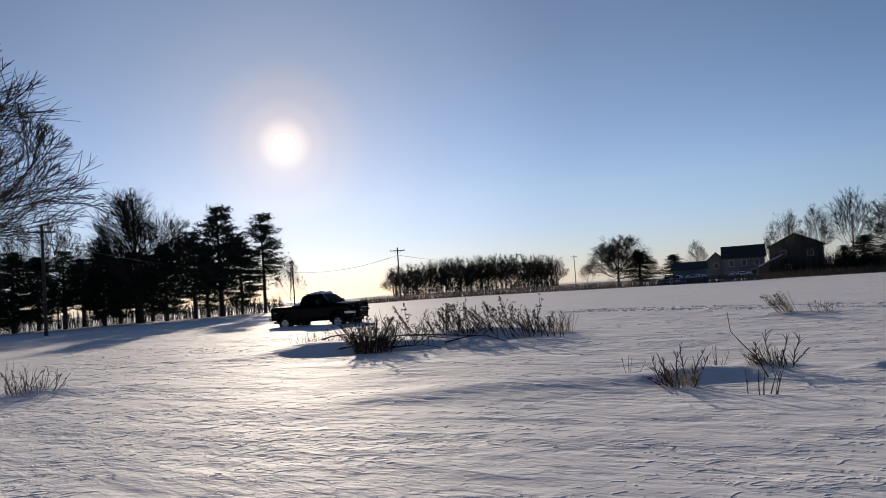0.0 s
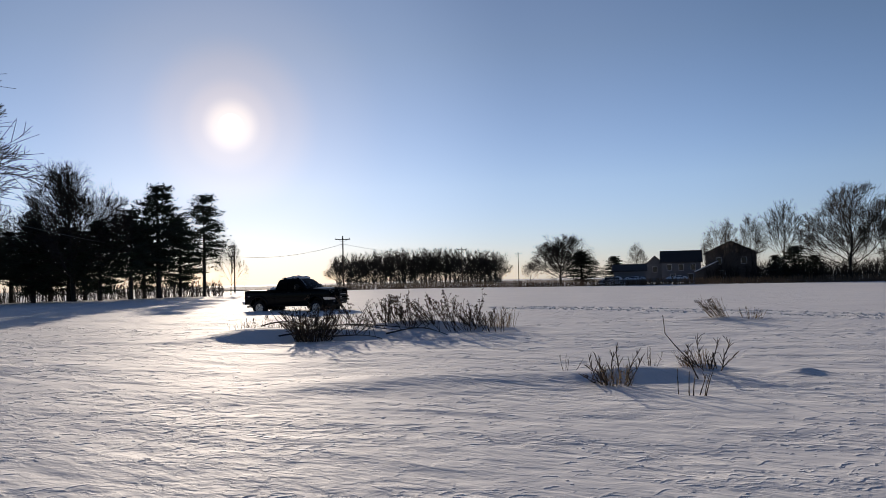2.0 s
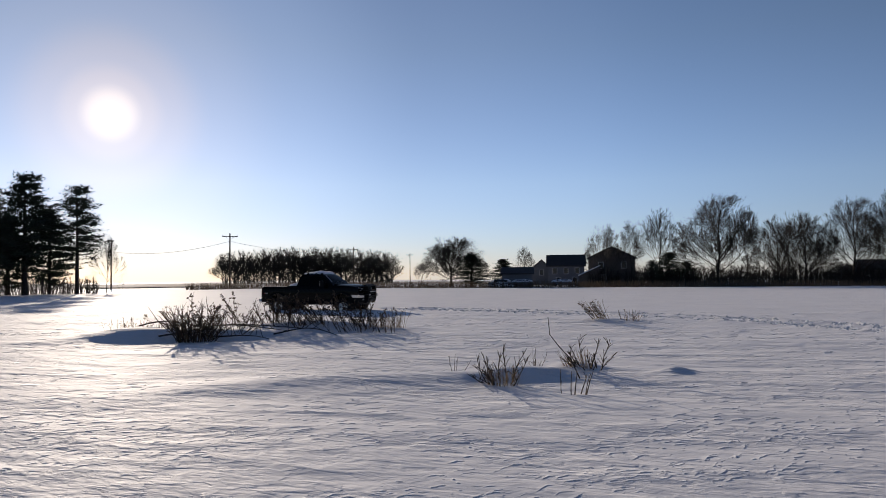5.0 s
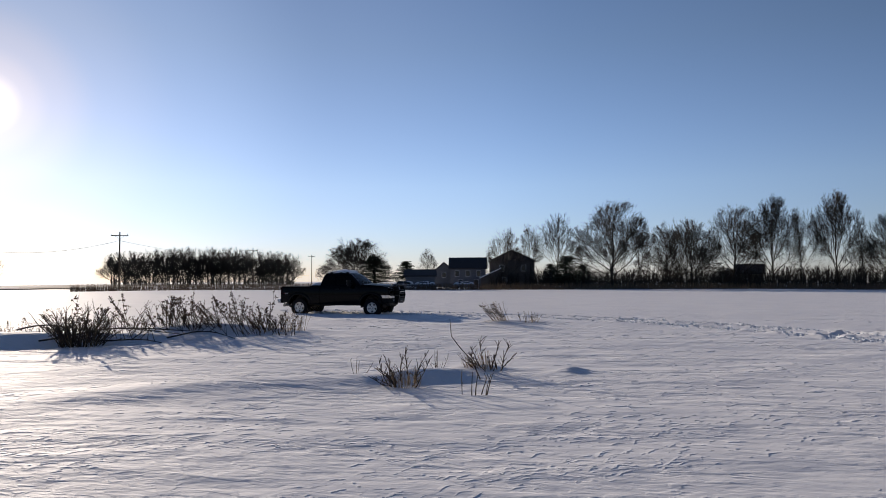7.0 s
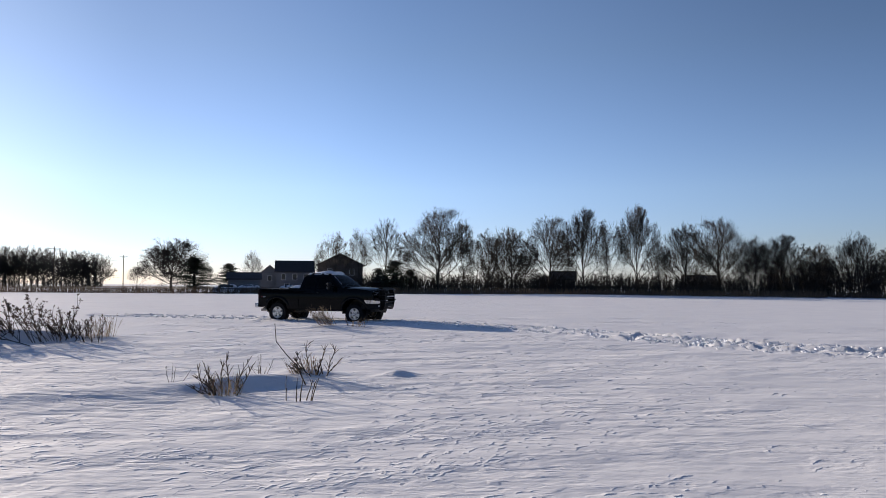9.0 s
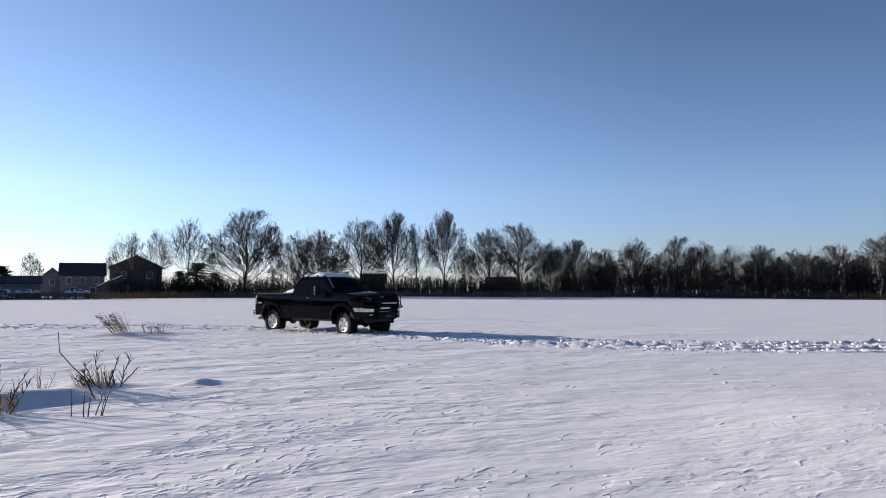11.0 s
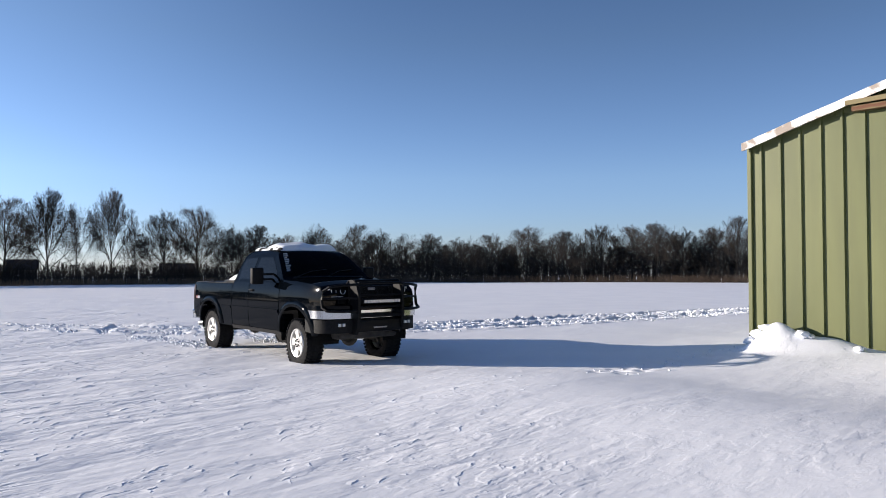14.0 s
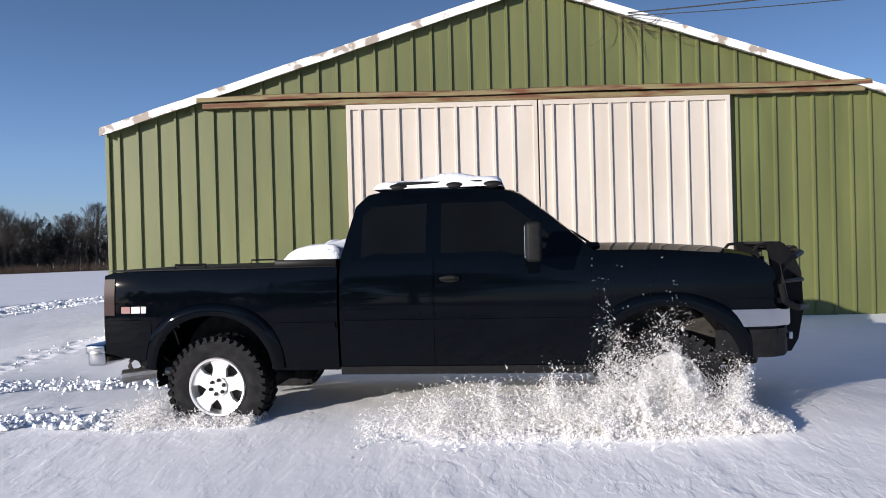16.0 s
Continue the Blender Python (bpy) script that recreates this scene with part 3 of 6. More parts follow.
def flare(xc, zc, r0, r1, side, parent):
    bm = bmesh.new()
    prof = [(r0 - 0.005, -0.05), (r0, 0.028), (r0 + 0.012, 0.036), (r1 - 0.03, 0.030), (r1, 0.010), (r1 + 0.004, -0.02)]
    rings = []
    for k in range(33):
        a = radians(5 + 170 * k / 32)
        square = (abs(math.cos(a)) ** 2.5 + abs(math.sin(a)) ** 2.5) ** (-1 / 2.5)
        ring = []
        for j, (r, o) in enumerate(prof):
            r *= 1 + (square - 1) * (0.25 if j < 3 else 0.75)
            x, z = xc + r * math.cos(a), zc + r * 0.98 * math.sin(a)
            ring.append(bm.verts.new((x, side * (half(x, z) + o), z)))
        rings.append(ring)
    for a, b in zip(rings, rings[1:]):
        for k in range(len(prof) - 1):
            bm.faces.new((a[k], a[k + 1], b[k + 1], b[k]))
    bmesh.ops.recalc_face_normals(bm, faces=bm.faces)
    return part("wheel_flare", bm, PAINT, parent, smooth=50)


def wheel_parts(wheel, side):
    """Tyre with tread blocks, five-spoke rim and nuts round the wheel's centre; side: -1 outer face to -y."""
    bm = bmesh.new()
    prof = [(0.235, -0.12), (0.25, -0.135), (0.30, -0.15), (0.355, -0.152), (0.39, -0.143), (0.402, -0.12), (0.405, 0.0), (0.402, 0.12), (0.39, 0.143), (0.355, 0.152), (0.30, 0.15), (0.25, 0.135), (0.235, 0.12)]
    n = 48
    rings = [[bm.verts.new((r * math.cos(k * math.tau / n), y, r * math.sin(k * math.tau / n))) for r, y in prof] for k in range(n)]
    for k in range(n):
        a, b = rings[k], rings[(k + 1) % n]
        for j in range(len(prof) - 1):
            bm.faces.new((a[j], b[j], b[j + 1], a[j + 1]))
    bmesh.ops.recalc_face_normals(bm, faces=bm.faces)
    part("tyre", bm, RUBBER, wheel, smooth=30)
    for row, (y0, y1) in enumerate(((-0.158, -0.075), (-0.055, 0.055), (0.075, 0.158))):
        block = None
        for k in range(38):
            m = Matrix.Rotation(-(k + 0.5 * (row % 2)) * math.tau / 38, 4, "Y") @ pose(0.400, (y0 + y1) / 2, 0, 22 * (row - 1), 0, 0)
            if block is None:
                bm = bmesh.new()
                w = (y1 - y0) / 2
                box(bm, -0.015 if row == 1 else -0.021, 0.015 if row == 1 else 0.021, -w, w, -0.020, 0.020)
                block = part("tread_block", bm, RUBBER, wheel, smooth=0)
                block.matrix_basis = m
            else:
                ob = new("tread_block", block.data)
                ob.parent = wheel
                ob.matrix_basis = m
    bm = bmesh.new()
    o = side
    prof = [(0.245, 0.135), (0.238, 0.15), (0.222, 0.145), (0.212, 0.10), (0.20, -0.10)]
    n = 40
    rings = [[bm.verts.new((r * math.cos(k * math.tau / n), o * y, r * math.sin(k * math.tau / n))) for r, y in prof] for k in range(n)]
    for k in range(n):
        a, b = rings[k], rings[(k + 1) % n]
        for j in range(len(prof) - 1):
            bm.faces.new((a[j], b[j], b[j + 1], a[j + 1]))
    for k in range(5):
        a = k * math.tau / 5 + 0.3
        pts = [(0.05, 0.064), (0.15, 0.054), (0.222, 0.090)]
        fr, bk = [], []
        for r, hw in pts:
            for s in (-1, 1):
                x, z = r * math.cos(a) - s * hw * math.sin(a), r * math.sin(a) + s * hw * math.cos(a)
                fr.append(bm.verts.new((x, o * (0.128 if r > 0.2 else 0.118), z)))
                bk.append(bm.verts.new((x, o * 0.075, z)))
        for j in (0, 2):
            bm.faces.new((fr[j], fr[j + 1], fr[j + 3], fr[j + 2]))
            for p, q in ((j, j + 2), (j + 1, j + 3)):
                bm.faces.new((fr[p], fr[q], bk[q], bk[p]))
    bmesh.ops.create_cone(bm, cap_ends=True, segments=28, radius1=0.085, radius2=0.08, depth=0.05, matrix=Matrix.Translation((0, o * 0.105, 0)) @ Matrix.Rotation(radians(90), 4, "X"))
    bmesh.ops.recalc_face_normals(bm, faces=bm.faces)
    part("rim", bm, ALLOY, wheel, smooth=35)
    bm = bmesh.new()
    bmesh.ops.create_cone(bm, cap_ends=True, segments=28, radius1=0.215, radius2=0.215, depth=0.03, matrix=Matrix.Translation((0, o * 0.03, 0)) @ Matrix.Rotation(radians(90), 4, "X"))
    part("brake_disc", bm, FRAMEDARK, wheel, "dark brake disc")
    for k in range(6):
        a = k * math.tau / 6
        bm = bmesh.new()
        bmesh.ops.create_cone(bm, cap_ends=True, segments=6, radius1=0.017, radius2=0.014, depth=0.022, matrix=Matrix.Translation((0.058 * math.cos(a), o * 0.138, 0.058 * math.sin(a))) @ Matrix.Rotation(radians(90), 4, "X"))
        part("lug_nut", bm, BLACK, wheel, "black lug nut", smooth=0)


def lump(bm, x0, x1, y0, y1, z0, h, seed, n=14, power=2.6):
    """A rounded heap of snow on a flat base."""
    rows = []
    for i in range(n + 1):
        row = []
        for j in range(n + 1):
            u, v = 2 * i / n - 1, 2 * j / n - 1
            f = max(0.0, 1 - abs(u) ** power) ** 0.5 * max(0.0, 1 - abs(v) ** power) ** 0.5
            x, y = x0 + (x1 - x0) * i / n, y0 + (y1 - y0) * j / n
            z = z0 + h * f * (0.75 + 0.5 * noise.noise((x * 2.5 + seed, y * 2.5, seed)))
            row.append(bm.verts.new((x, y, z)))
        rows.append(row)
    for a, b in zip(rows, rows[1:]):
        for k in range(n):
            bm.faces.new((a[k], b[k], b[k + 1], a[k + 1]))
    return bm


def make_truck():
    t = new("pickup_truck")
    tagged(t, "dark lifted extended-cab pickup truck with black grille guard, snow on roof", "truck")
    # cargo bed, cab and front
    rear_arch = arched(line([(-1.0, 0.72), (-0.5, 0.62), (0.5, 0.56), (1.1, 0.56)]), 0.0, 0.53, 0.50)
    xs = spread(-0.95, 1.045, 24, [0.5 * math.cos(radians(a)) for a in range(4, 180, 8)])
    hull("cargo_bed", xs, rear_arch, line([(-0.95, 1.36), (-0.9, 1.385), (1.045, 1.39)]), PAINT, t, crown=0.0)
    cab_top = line([(1.065, 1.44), (1.10, 1.60), (1.17, 1.88), (1.26, 1.975), (1.42, 2.01), (2.0, 2.02), (2.38, 1.99), (2.50, 1.955), (2.75, 1.765), (3.0, 1.55), (3.09, 1.475), (3.12, 1.47)])
    hull("cab", spread(1.065, 3.12, 34, (1.10, 1.17, 1.26, 1.42, 2.38, 2.5, 2.75, 3.0, 3.09)), line([(1.0, 0.56), (3.2, 0.56)]), cab_top, PAINT, t, crown=0.035, nz=15)
    front_arch = arched(line([(3.0, 0.56), (4.0, 0.62), (4.2, 0.66), (4.45, 0.80)]), WHEELBASE - 0.02, 0.53, 0.52)
    hood = line([(3.1, 1.475), (3.6, 1.465), (4.1, 1.425), (4.28, 1.38), (4.36, 1.30), (4.385, 1.2)])
    hull("front_body", spread(3.13, 4.38, 20, [WHEELBASE - 0.02 + 0.52 * math.cos(radians(a)) for a in range(4, 180, 8)] + [4.28, 4.33, 4.36]), front_arch, hood, PAINT, t, crown=0.055)
    for s in (-1, 1):
        # doors, windows, mouldings
        panel("rear_door", spread(1.10, 1.825, 6), line([(1, 0.60), (3, 0.60)]), line([(1, 1.425), (3, 1.425)]), 0.007, s, PAINT, t)
        d = panel("front_door", spread(1.845, 3.06, 8), line([(1, 0.60), (3.2, 0.60)]), line([(1, 1.425), (3.1, 1.43)]), 0.007, s, PAINT, t)
        panel("rear_window", spread(1.235, 1.765, 8, (1.27,)), line([(1.0, 1.455), (3, 1.455)]), line([(1.235, 1.80), (1.30, 1.87), (1.765, 1.89)]), 0.004, s, GLASS, t, label="dark tinted window glass")
        panel("front_window", spread(1.885, 2.90, 14), line([(1.0, 1.455), (3, 1.455)]), line([(1.885, 1.89), (2.40, 1.885), (2.60, 1.74), (2.90, 1.475)]), 0.004, s, GLASS, t, label="dark tinted window glass")
        panel("door_moulding", spread(1.11, 3.05, 6), line([(1, 0.905), (3.2, 0.905)]), line([(1, 0.96), (3.2, 0.96)]), 0.024, s, PAINT, t)
        panel("rocker_trim", spread(1.06, 3.1, 6), line([(1, 0.52), (3.2, 0.52)]), line([(1, 0.585), (3.2, 0.585)]), 0.012, s, BLACK, t)
        panel("bed_crease", spread(0.55, 1.03, 4), line([(0, 0.905), (3.2, 0.905)]), line([(0, 0.95), (3.2, 0.95)]), 0.018, s, PAINT, t)
        flare(0.0, 0.53, 0.50, 0.60, s, t)
        flare(WHEELBASE - 0.02, 0.53, 0.52, 0.62, s, t)
        # handles, mirror
        bm = bmesh.new()
        yb = s * (half(1.9, 1.3) + 0.012)
        bmesh.ops.create_uvsphere(bm, u_segments=16, v_segments=8, radius=1, matrix=Matrix.Translation((1.96, yb, 1.275)) @ Matrix.Diagonal((0.080, 0.010, 0.028, 1)))
        tube(bm, [(1.885, yb + s * 0.008, 1.28), (1.92, yb + s * 0.03, 1.282), (2.0, yb + s * 0.03, 1.282), (2.03, yb + s * 0.008, 1.28)], 0.013, 8)
        part("handle", bm, BLACK, d, "black door handle")
        bm = bmesh.new()
        for z in (1.49, 1.58):
            tube(bm, [(2.66, s * 0.88, z), (2.66, s * 1.10, z)], 0.02, 8)
        box(bm, 2.56, 2.68, min(s * 1.08, s * 1.30), max(s * 1.08, s * 1.30), 1.40, 1.70, 0.03, 3)
        mirror = part("wing_mirror", bm, BLACK, t, "black towing mirror")
        bm = bmesh.new()
        box(bm, 2.552, 2.558, min(s * 1.10, s * 1.28), max(s * 1.10, s * 1.28), 1.43, 1.67, 0.0)
        part("mirror_glass", bm, CHROME, mirror, smooth=0)
        # tail lamp, emblem
        panel("tail_lamp", spread(-0.945, -0.85, 4), line([(-1, 1.03), (0, 1.03)]), line([(-1, 1.33), (0, 1.34)]), 0.008, s, TAIL, t, label="smoked red tail lamp")
        for xa, xb, m in ((-0.79, -0.71, REDMARK), (-0.70, -0.625, SILVER), (-0.615, -0.57, SILVER)):
            panel("emblem", [xa, (xa + xb) / 2, xb], line([(-1, 1.045), (0, 1.045)]), line([(-1, 1.10), (0, 1.10)]), 0.004, s, m, t, nz=2, deep=0.004, label="small bright side emblem")
        panel("rear_lower_trim", spread(-0.94, -0.53, 4), line([(-1, 0.74), (0, 0.70)]), line([(-1, 0.985), (0, 0.985)]), 0.006, s, PAINT, t)
        # roof rail on feet
        bm = bmesh.new()
        tube(bm, [(1.42, s * 0.56, 2.035), (1.5, s * 0.56, 2.07), (2.2, s * 0.56, 2.07), (2.32, s * 0.56, 2.02)], 0.018, 8)
        for x in (1.50, 1.98, 2.3):
            bmesh.ops.create_uvsphere(bm, u_segments=12, v_segments=8, radius=1, matrix=Matrix.Translation((x, s * 0.57, 2.04)) @ Matrix.Diagonal((0.09, 0.04, 0.035, 1)))
        part("roof_rail", bm, BLACK, t)
        # bed rail
        bm = bmesh.new()
        tube(bm, [(-0.37, s * 0.86, 1.38), (-0.37, s * 0.86, 1.435), (-0.10, s * 0.86, 1.435), (-0.10, s * 0.86, 1.38)], 0.010, 6)
        part("bed_rail", bm, GUARD, t)
        # mud flaps and inner arches
        for xc in (0.0, WHEELBASE - 0.02):
            bm = bmesh.new()
            r = 0.515 if xc == 0 else 0.535
            rings = [[bm.verts.new((xc + r * math.cos(a), s * y, 0.53 + r * math.sin(a))) for y in (0.45, 0.95)] for a in [radians(-12 + 204 * k / 20) for k in range(21)]]
            for a, b in zip(rings, rings[1:]):
                bm.faces.new((a[0], a[1], b[1], b[0]))
            bmesh.ops.solidify(bm, geom=bm.faces[:], thickness=0.015)
            part("arch_liner", bm, BLACK, t)
    # windscreen
    bm = bmesh.new()
    rows = []
    for x in spread(2.44, 3.02, 8):
        z = cab_top(x)
        w = half(x, z) - 0.07
        rows.append([bm.verts.new((x, -w + 2 * w * k / 8, z + 0.035 * (1 - abs(2 * k / 8 - 1) ** 3) + 0.012)) for k in range(9)])
    for a, b in zip(rows, rows[1:]):
        for k in range(8):
            bm.faces.new((a[k], b[k], b[k + 1], a[k + 1]))
    bmesh.ops.solidify(bm, geom=bm.faces[:], thickness=0.006)
    ws = part("windscreen", bm, GLASS, t, "dark tinted windscreen")
    # lettering strip down the windscreen's edge that cannot be read
    for k in range(9):
        x = 2.52 + k * 0.047
        z, w = cab_top(x), half(x, cab_top(x)) - 0.07
        z2 = cab_top(x + 0.036)
        bm = bmesh.new()
        a = 0.06 + 0.02 * math.sin(k * 2.3)
        vs = [bm.verts.new(p) for p in ((x, -w * 0.955, z + 0.024), (x + 0.036, -w * 0.955 - 0.025, z2 + 0.024), (x + 0.036, -w * 0.955 + a, z2 + 0.030), (x, -w * 0.955 + a + 0.02, z + 0.030))]
        bm.faces.new(vs)
        bmesh.ops.solidify(bm, geom=bm.faces[:], thickness=0.002)
        part("lettering_bar", bm, BANNER, ws, "white lettering bar", smooth=0)
    bm = bmesh.new()
    for y0, y1 in ((-0.62, 0.05), (0.0, 0.6)):
        tube(bm, [(3.08, y0, 1.535), (2.97, (y0 + y1) / 2, 1.63), (2.93, y1, 1.66)], 0.010, 6)
    box(bm, 3.06, 3.16, -0.72, 0.72, 1.47, 1.535, 0.02)
    part("cowl", bm, BLACK, t)
    # bed top, toolbox, tailgate
    bm = bmesh.new()
    box(bm, -0.90, 1.03, -0.93, 0.93, 1.39, 1.402, 0.004)
    part("bed_cover", bm, BLACK, t)
    bm = bmesh.new()
    box(bm, 0.50, 1.03, -0.90, 0.90, 1.395, 1.455, 0.015)
    part("toolbox", bm, GUARD, t, "black bed toolbox")
    bm = bmesh.new()
    lump(bm, 0.56, 1.05, -0.84, 0.80, 1.452, 0.20, 3.1, n=20, power=5.0)
    part("toolbox_snow", bm, SNOW_LOOSE, t, "heap of snow on toolbox", smooth=60)
    bm = bmesh.new()
    lump(bm, 1.28, 2.40, -0.60, 0.60, 2.03, 0.155, 7.7, n=34, power=7.0)
    for v in bm.verts:
        if v.co.x > 2.36:
            v.co.z -= (v.co.x - 2.36) * 0.38
    part("roof_snow", bm, SNOW_LOOSE, t, "crusted snow lying on roof", smooth=60)
    bm = bmesh.new()
    box(bm, -0.985, -0.945, -0.80, 0.80, 0.78, 1.36, 0.02)
    box(bm, -0.995, -0.98, -0.12, 0.12, 1.14, 1.2, 0.01)
    part("tailgate", bm, PAINT, t)
    # bumpers
    bm = bmesh.new()
    box(bm, -1.16, -0.98, -0.93, 0.93, 0.70, 0.78, 0.02, 3)
    box(bm, -1.14, -0.98, -0.93, -0.42, 0.60, 0.75, 0.025, 3)
    box(bm, -1.14, -0.98, 0.42, 0.93, 0.60, 0.75, 0.025, 3)
    part("rear_bumper", bm, CHROME, t, "dull chrome rear step bumper")
    bm = bmesh.new()
    tube(bm, [(-1.1, 0, 0.58), (-0.7, 0, 0.58)], 0.035, 8)
    part("tow_hitch", bm, FRAMEDARK, t)
    bm = bmesh.new()
    for y in (-0.45,):
        tube(bm, [(-0.98 + 0.06 * math.cos(a), y, 0.53 + 0.06 * math.sin(a)) for a in [k * math.tau / 12 for k in range(13)]], 0.018, 6)
    part("tow_hook", bm, FRAMEDARK, t)
    bm = bmesh.new()
    tube(bm, [(-0.86, -0.86, 0.50), (-0.55, -0.78, 0.53), (0.0, -0.62, 0.62)], [0.058, 0.05, 0.045], 12, caps=False)
    bmesh.ops.solidify(bm, geom=bm.faces[:], thickness=0.004)
    part("exhaust_pipe", bm, STEEL, t, "steel exhaust tailpipe")

    def band(name, z0, z1, out, material, label="", y_in=0.0, x_end=4.16):
        """A bumper band that wraps round the front corners."""
        bm = bmesh.new()
        plan = [(x_end, 0.985), (4.34, 0.965), (4.46, 0.88), (4.53, 0.70), (4.56, 0.35), (4.565, 0.0)]
        full = [(x, -y) for x, y in plan] + [(x, y) for x, y in plan[-2::-1]]
        rows = [[bm.verts.new((x + out * (0.3 if abs(y) > 0.9 else 1), y * (1 + out * 0.5), z)) for z in (z0, z0 + (z1 - z0) * 0.25, z0 + (z1 - z0) * 0.75, z1)] for x, y in full]
        for a, b in zip(rows, rows[1:]):
            for k in range(3):
                bm.faces.new((a[k], b[k], b[k + 1], a[k + 1]))
        r = bmesh.ops.extrude_edge_only(bm, edges=[e for e in bm.edges if e.is_boundary])
        bmesh.ops.translate(bm, verts=[v for v in r["geom"] if isinstance(v, bmesh.types.BMVert)], vec=(-0.12, 0, 0))
        bmesh.ops.recalc_face_normals(bm, faces=bm.faces)
        return part(name, bm, material, t, label, smooth=45)
    band("bumper_top", 1.005, 1.075, -0.02, PAINT)
    band("front_bumper", 0.865, 0.995, 0.0, CHROME, "bright chrome front bumper")
    val = band("bumper_valance", 0.63, 0.84, -0.025, BLACK, "black plastic bumper valance", x_end=4.10)
    for s in (-1, 1):
        for k in (0, 1):
            bm = bmesh.new()
            y = s * (0.62 + 0.075 * k)
            box(bm, 4.51, 4.535, y - 0.026, y + 0.026, 0.735, 0.79, 0.006)
            part("fog_lamp", bm, LENS, val, "small square fog lamp")
        bm = bmesh.new()
        rows = []
        for y in (0.46, 0.60, 0.74, 0.86):
            x = 4.40 - 0.16 * ((y - 0.46) / 0.4) ** 2
            rows.append([bm.verts.new((x + 0.012, s * y, z)) for z in (1.10, 1.2, 1.3, 1.385)])
        for a, b in zip(rows, rows[1:]):
            for k in range(3):
                bm.faces.new((a[k], b[k], b[k + 1], a[k + 1]))
        bmesh.ops.solidify(bm, geom=bm.faces[:], thickness=0.05)
        bmesh.ops.recalc_face_normals(bm, faces=bm.faces)
        lamp = part("headlight", bm, GLASS, t, "smoked headlight with bright rims")
        for y in (0.56, 0.70):
            bm = bmesh.new()
            x = 4.425 - 0.16 * ((y - 0.46) / 0.4) ** 2
            tube(bm, [(x, s * (y + 0.045 * math.cos(a)), 1.31 + 0.05 * math.sin(a)) for a in [radians(-200 + 220 * k / 10) for k in range(11)]], 0.007, 6)
            part("lamp_rim", bm, LENS, lamp, "clear bright lamp rim")
        bm = bmesh.new()
        box(bm, 4.385, 4.40, min(s * 0.48, s * 0.76), max(s * 0.48, s * 0.76), 1.215, 1.225)
        box(bm, 4.34, 4.352, min(s * 0.76, s * 0.80), max(s * 0.76, s * 0.80), 1.12, 1.36)
        part("lamp_strip", bm, LENS, lamp, "clear bright lamp strip", smooth=0)
    # grille
    bm = bmesh.new()
    box(bm, 4.36, 4.41, -0.46, 0.46, 1.08, 1.39, 0.012)
    grille = part("grille", bm, BLACK, t, "black mesh grille")
    for k in range(9):
        for sgn in (-1, 1):
            bm = bmesh.new()
            y = -0.40 + k * 0.1
            tube(bm, [(4.415, y - sgn * 0.06, 1.10), (4.415, y + sgn * 0.06, 1.37)], 0.005, 4)
            part("grille_bar", bm, GUARD, grille, smooth=0)
    bm = bmesh.new()
    box(bm, 4.41, 4.43, -0.075, 0.075, 1.315, 1.365, 0.012)
    part("badge", bm, SILVER, grille, "plain silver badge")
    # grille guard
    bm = bmesh.new()
    plan = [(4.44, 0.60), (4.60, 0.60), (4.65, 0.70), (4.69, 0.95), (4.68, 1.25), (4.62, 1.42), (4.54, 1.49), (4.44, 1.49), (4.47, 1.40), (4.49, 1.2), (4.50, 0.95), (4.48, 0.75)]
    g = new("grille_guard")
    bm.free()
    g.parent = t
    tagged(g, "black steel grille guard")
    for s in (-1, 1):
        bm = bmesh.new()
        f = bm.faces.new([bm.verts.new((x, s * 0.41, z)) for x, z in plan])
        r = bmesh.ops.extrude_face_region(bm, geom=[f])
        bmesh.ops.translate(bm, verts=[v for v in r["geom"] if isinstance(v, bmesh.types.BMVert)], vec=(0, s * 0.05, 0))
        bmesh.ops.recalc_face_normals(bm, faces=bm.faces)
        part("guard_upright", bm, GUARD, g, smooth=35)
        bm = bmesh.new()
        tube(bm, [(4.64, s * 0.43, 1.42), (4.60, s * 0.70, 1.41), (4.50, s * 0.88, 1.38), (4.42, s * 0.93, 1.32), (4.40, s * 0.95, 1.18), (4.42, s * 0.95, 1.05), (4.50, s * 0.93, 1.0), (4.62, s * 0.72, 0.99), (4.66, s * 0.43, 0.99)], 0.024, 10)
        part("lamp_hoop", bm, GUARD, g)
        for z in (1.20,):
            bm = bmesh.new()
            tube(bm, [(4.66, s * 0.43, z), (4.60, s * 0.72, z), (4.40, s * 0.95, z)], 0.016, 8)
            part("guard_bar", bm, GUARD, g)
    for z, r in ((1.44, 0.024), (1.24, 0.016), (1.05, 0.02), (0.91, 0.032)):
        bm = bmesh.new()
        tube(bm, [(4.64, -0.43, z), (4.67, 0, z), (4.64, 0.43, z)], r, 10)
        part("guard_bar", bm, GUARD, g)
    bm = bmesh.new()
    tube(bm, [(4.60, -0.44, 1.43), (4.56, -0.44, 1.475), (4.48, -0.44, 1.485), (4.40, -0.44, 1.475), (4.36, -0.44, 1.42)], 0.014, 8)
    tube(bm, [(4.60, 0.44, 1.43), (4.56, 0.44, 1.475), (4.48, 0.44, 1.485), (4.40, 0.44, 1.475), (4.36, 0.44, 1.42)], 0.014, 8)
    tube(bm, [(4.54, -0.44, 1.478), (4.54, 0.44, 1.478)], 0.022, 8)
    part("top_hoop", bm, GUARD, g)
    bm = bmesh.new()
    box(bm, 4.57, 4.645, -0.42, 0.42, 0.64, 0.84, 0.02)
    part("guard_plate", bm, GUARD, g)
    bm = bmesh.new()
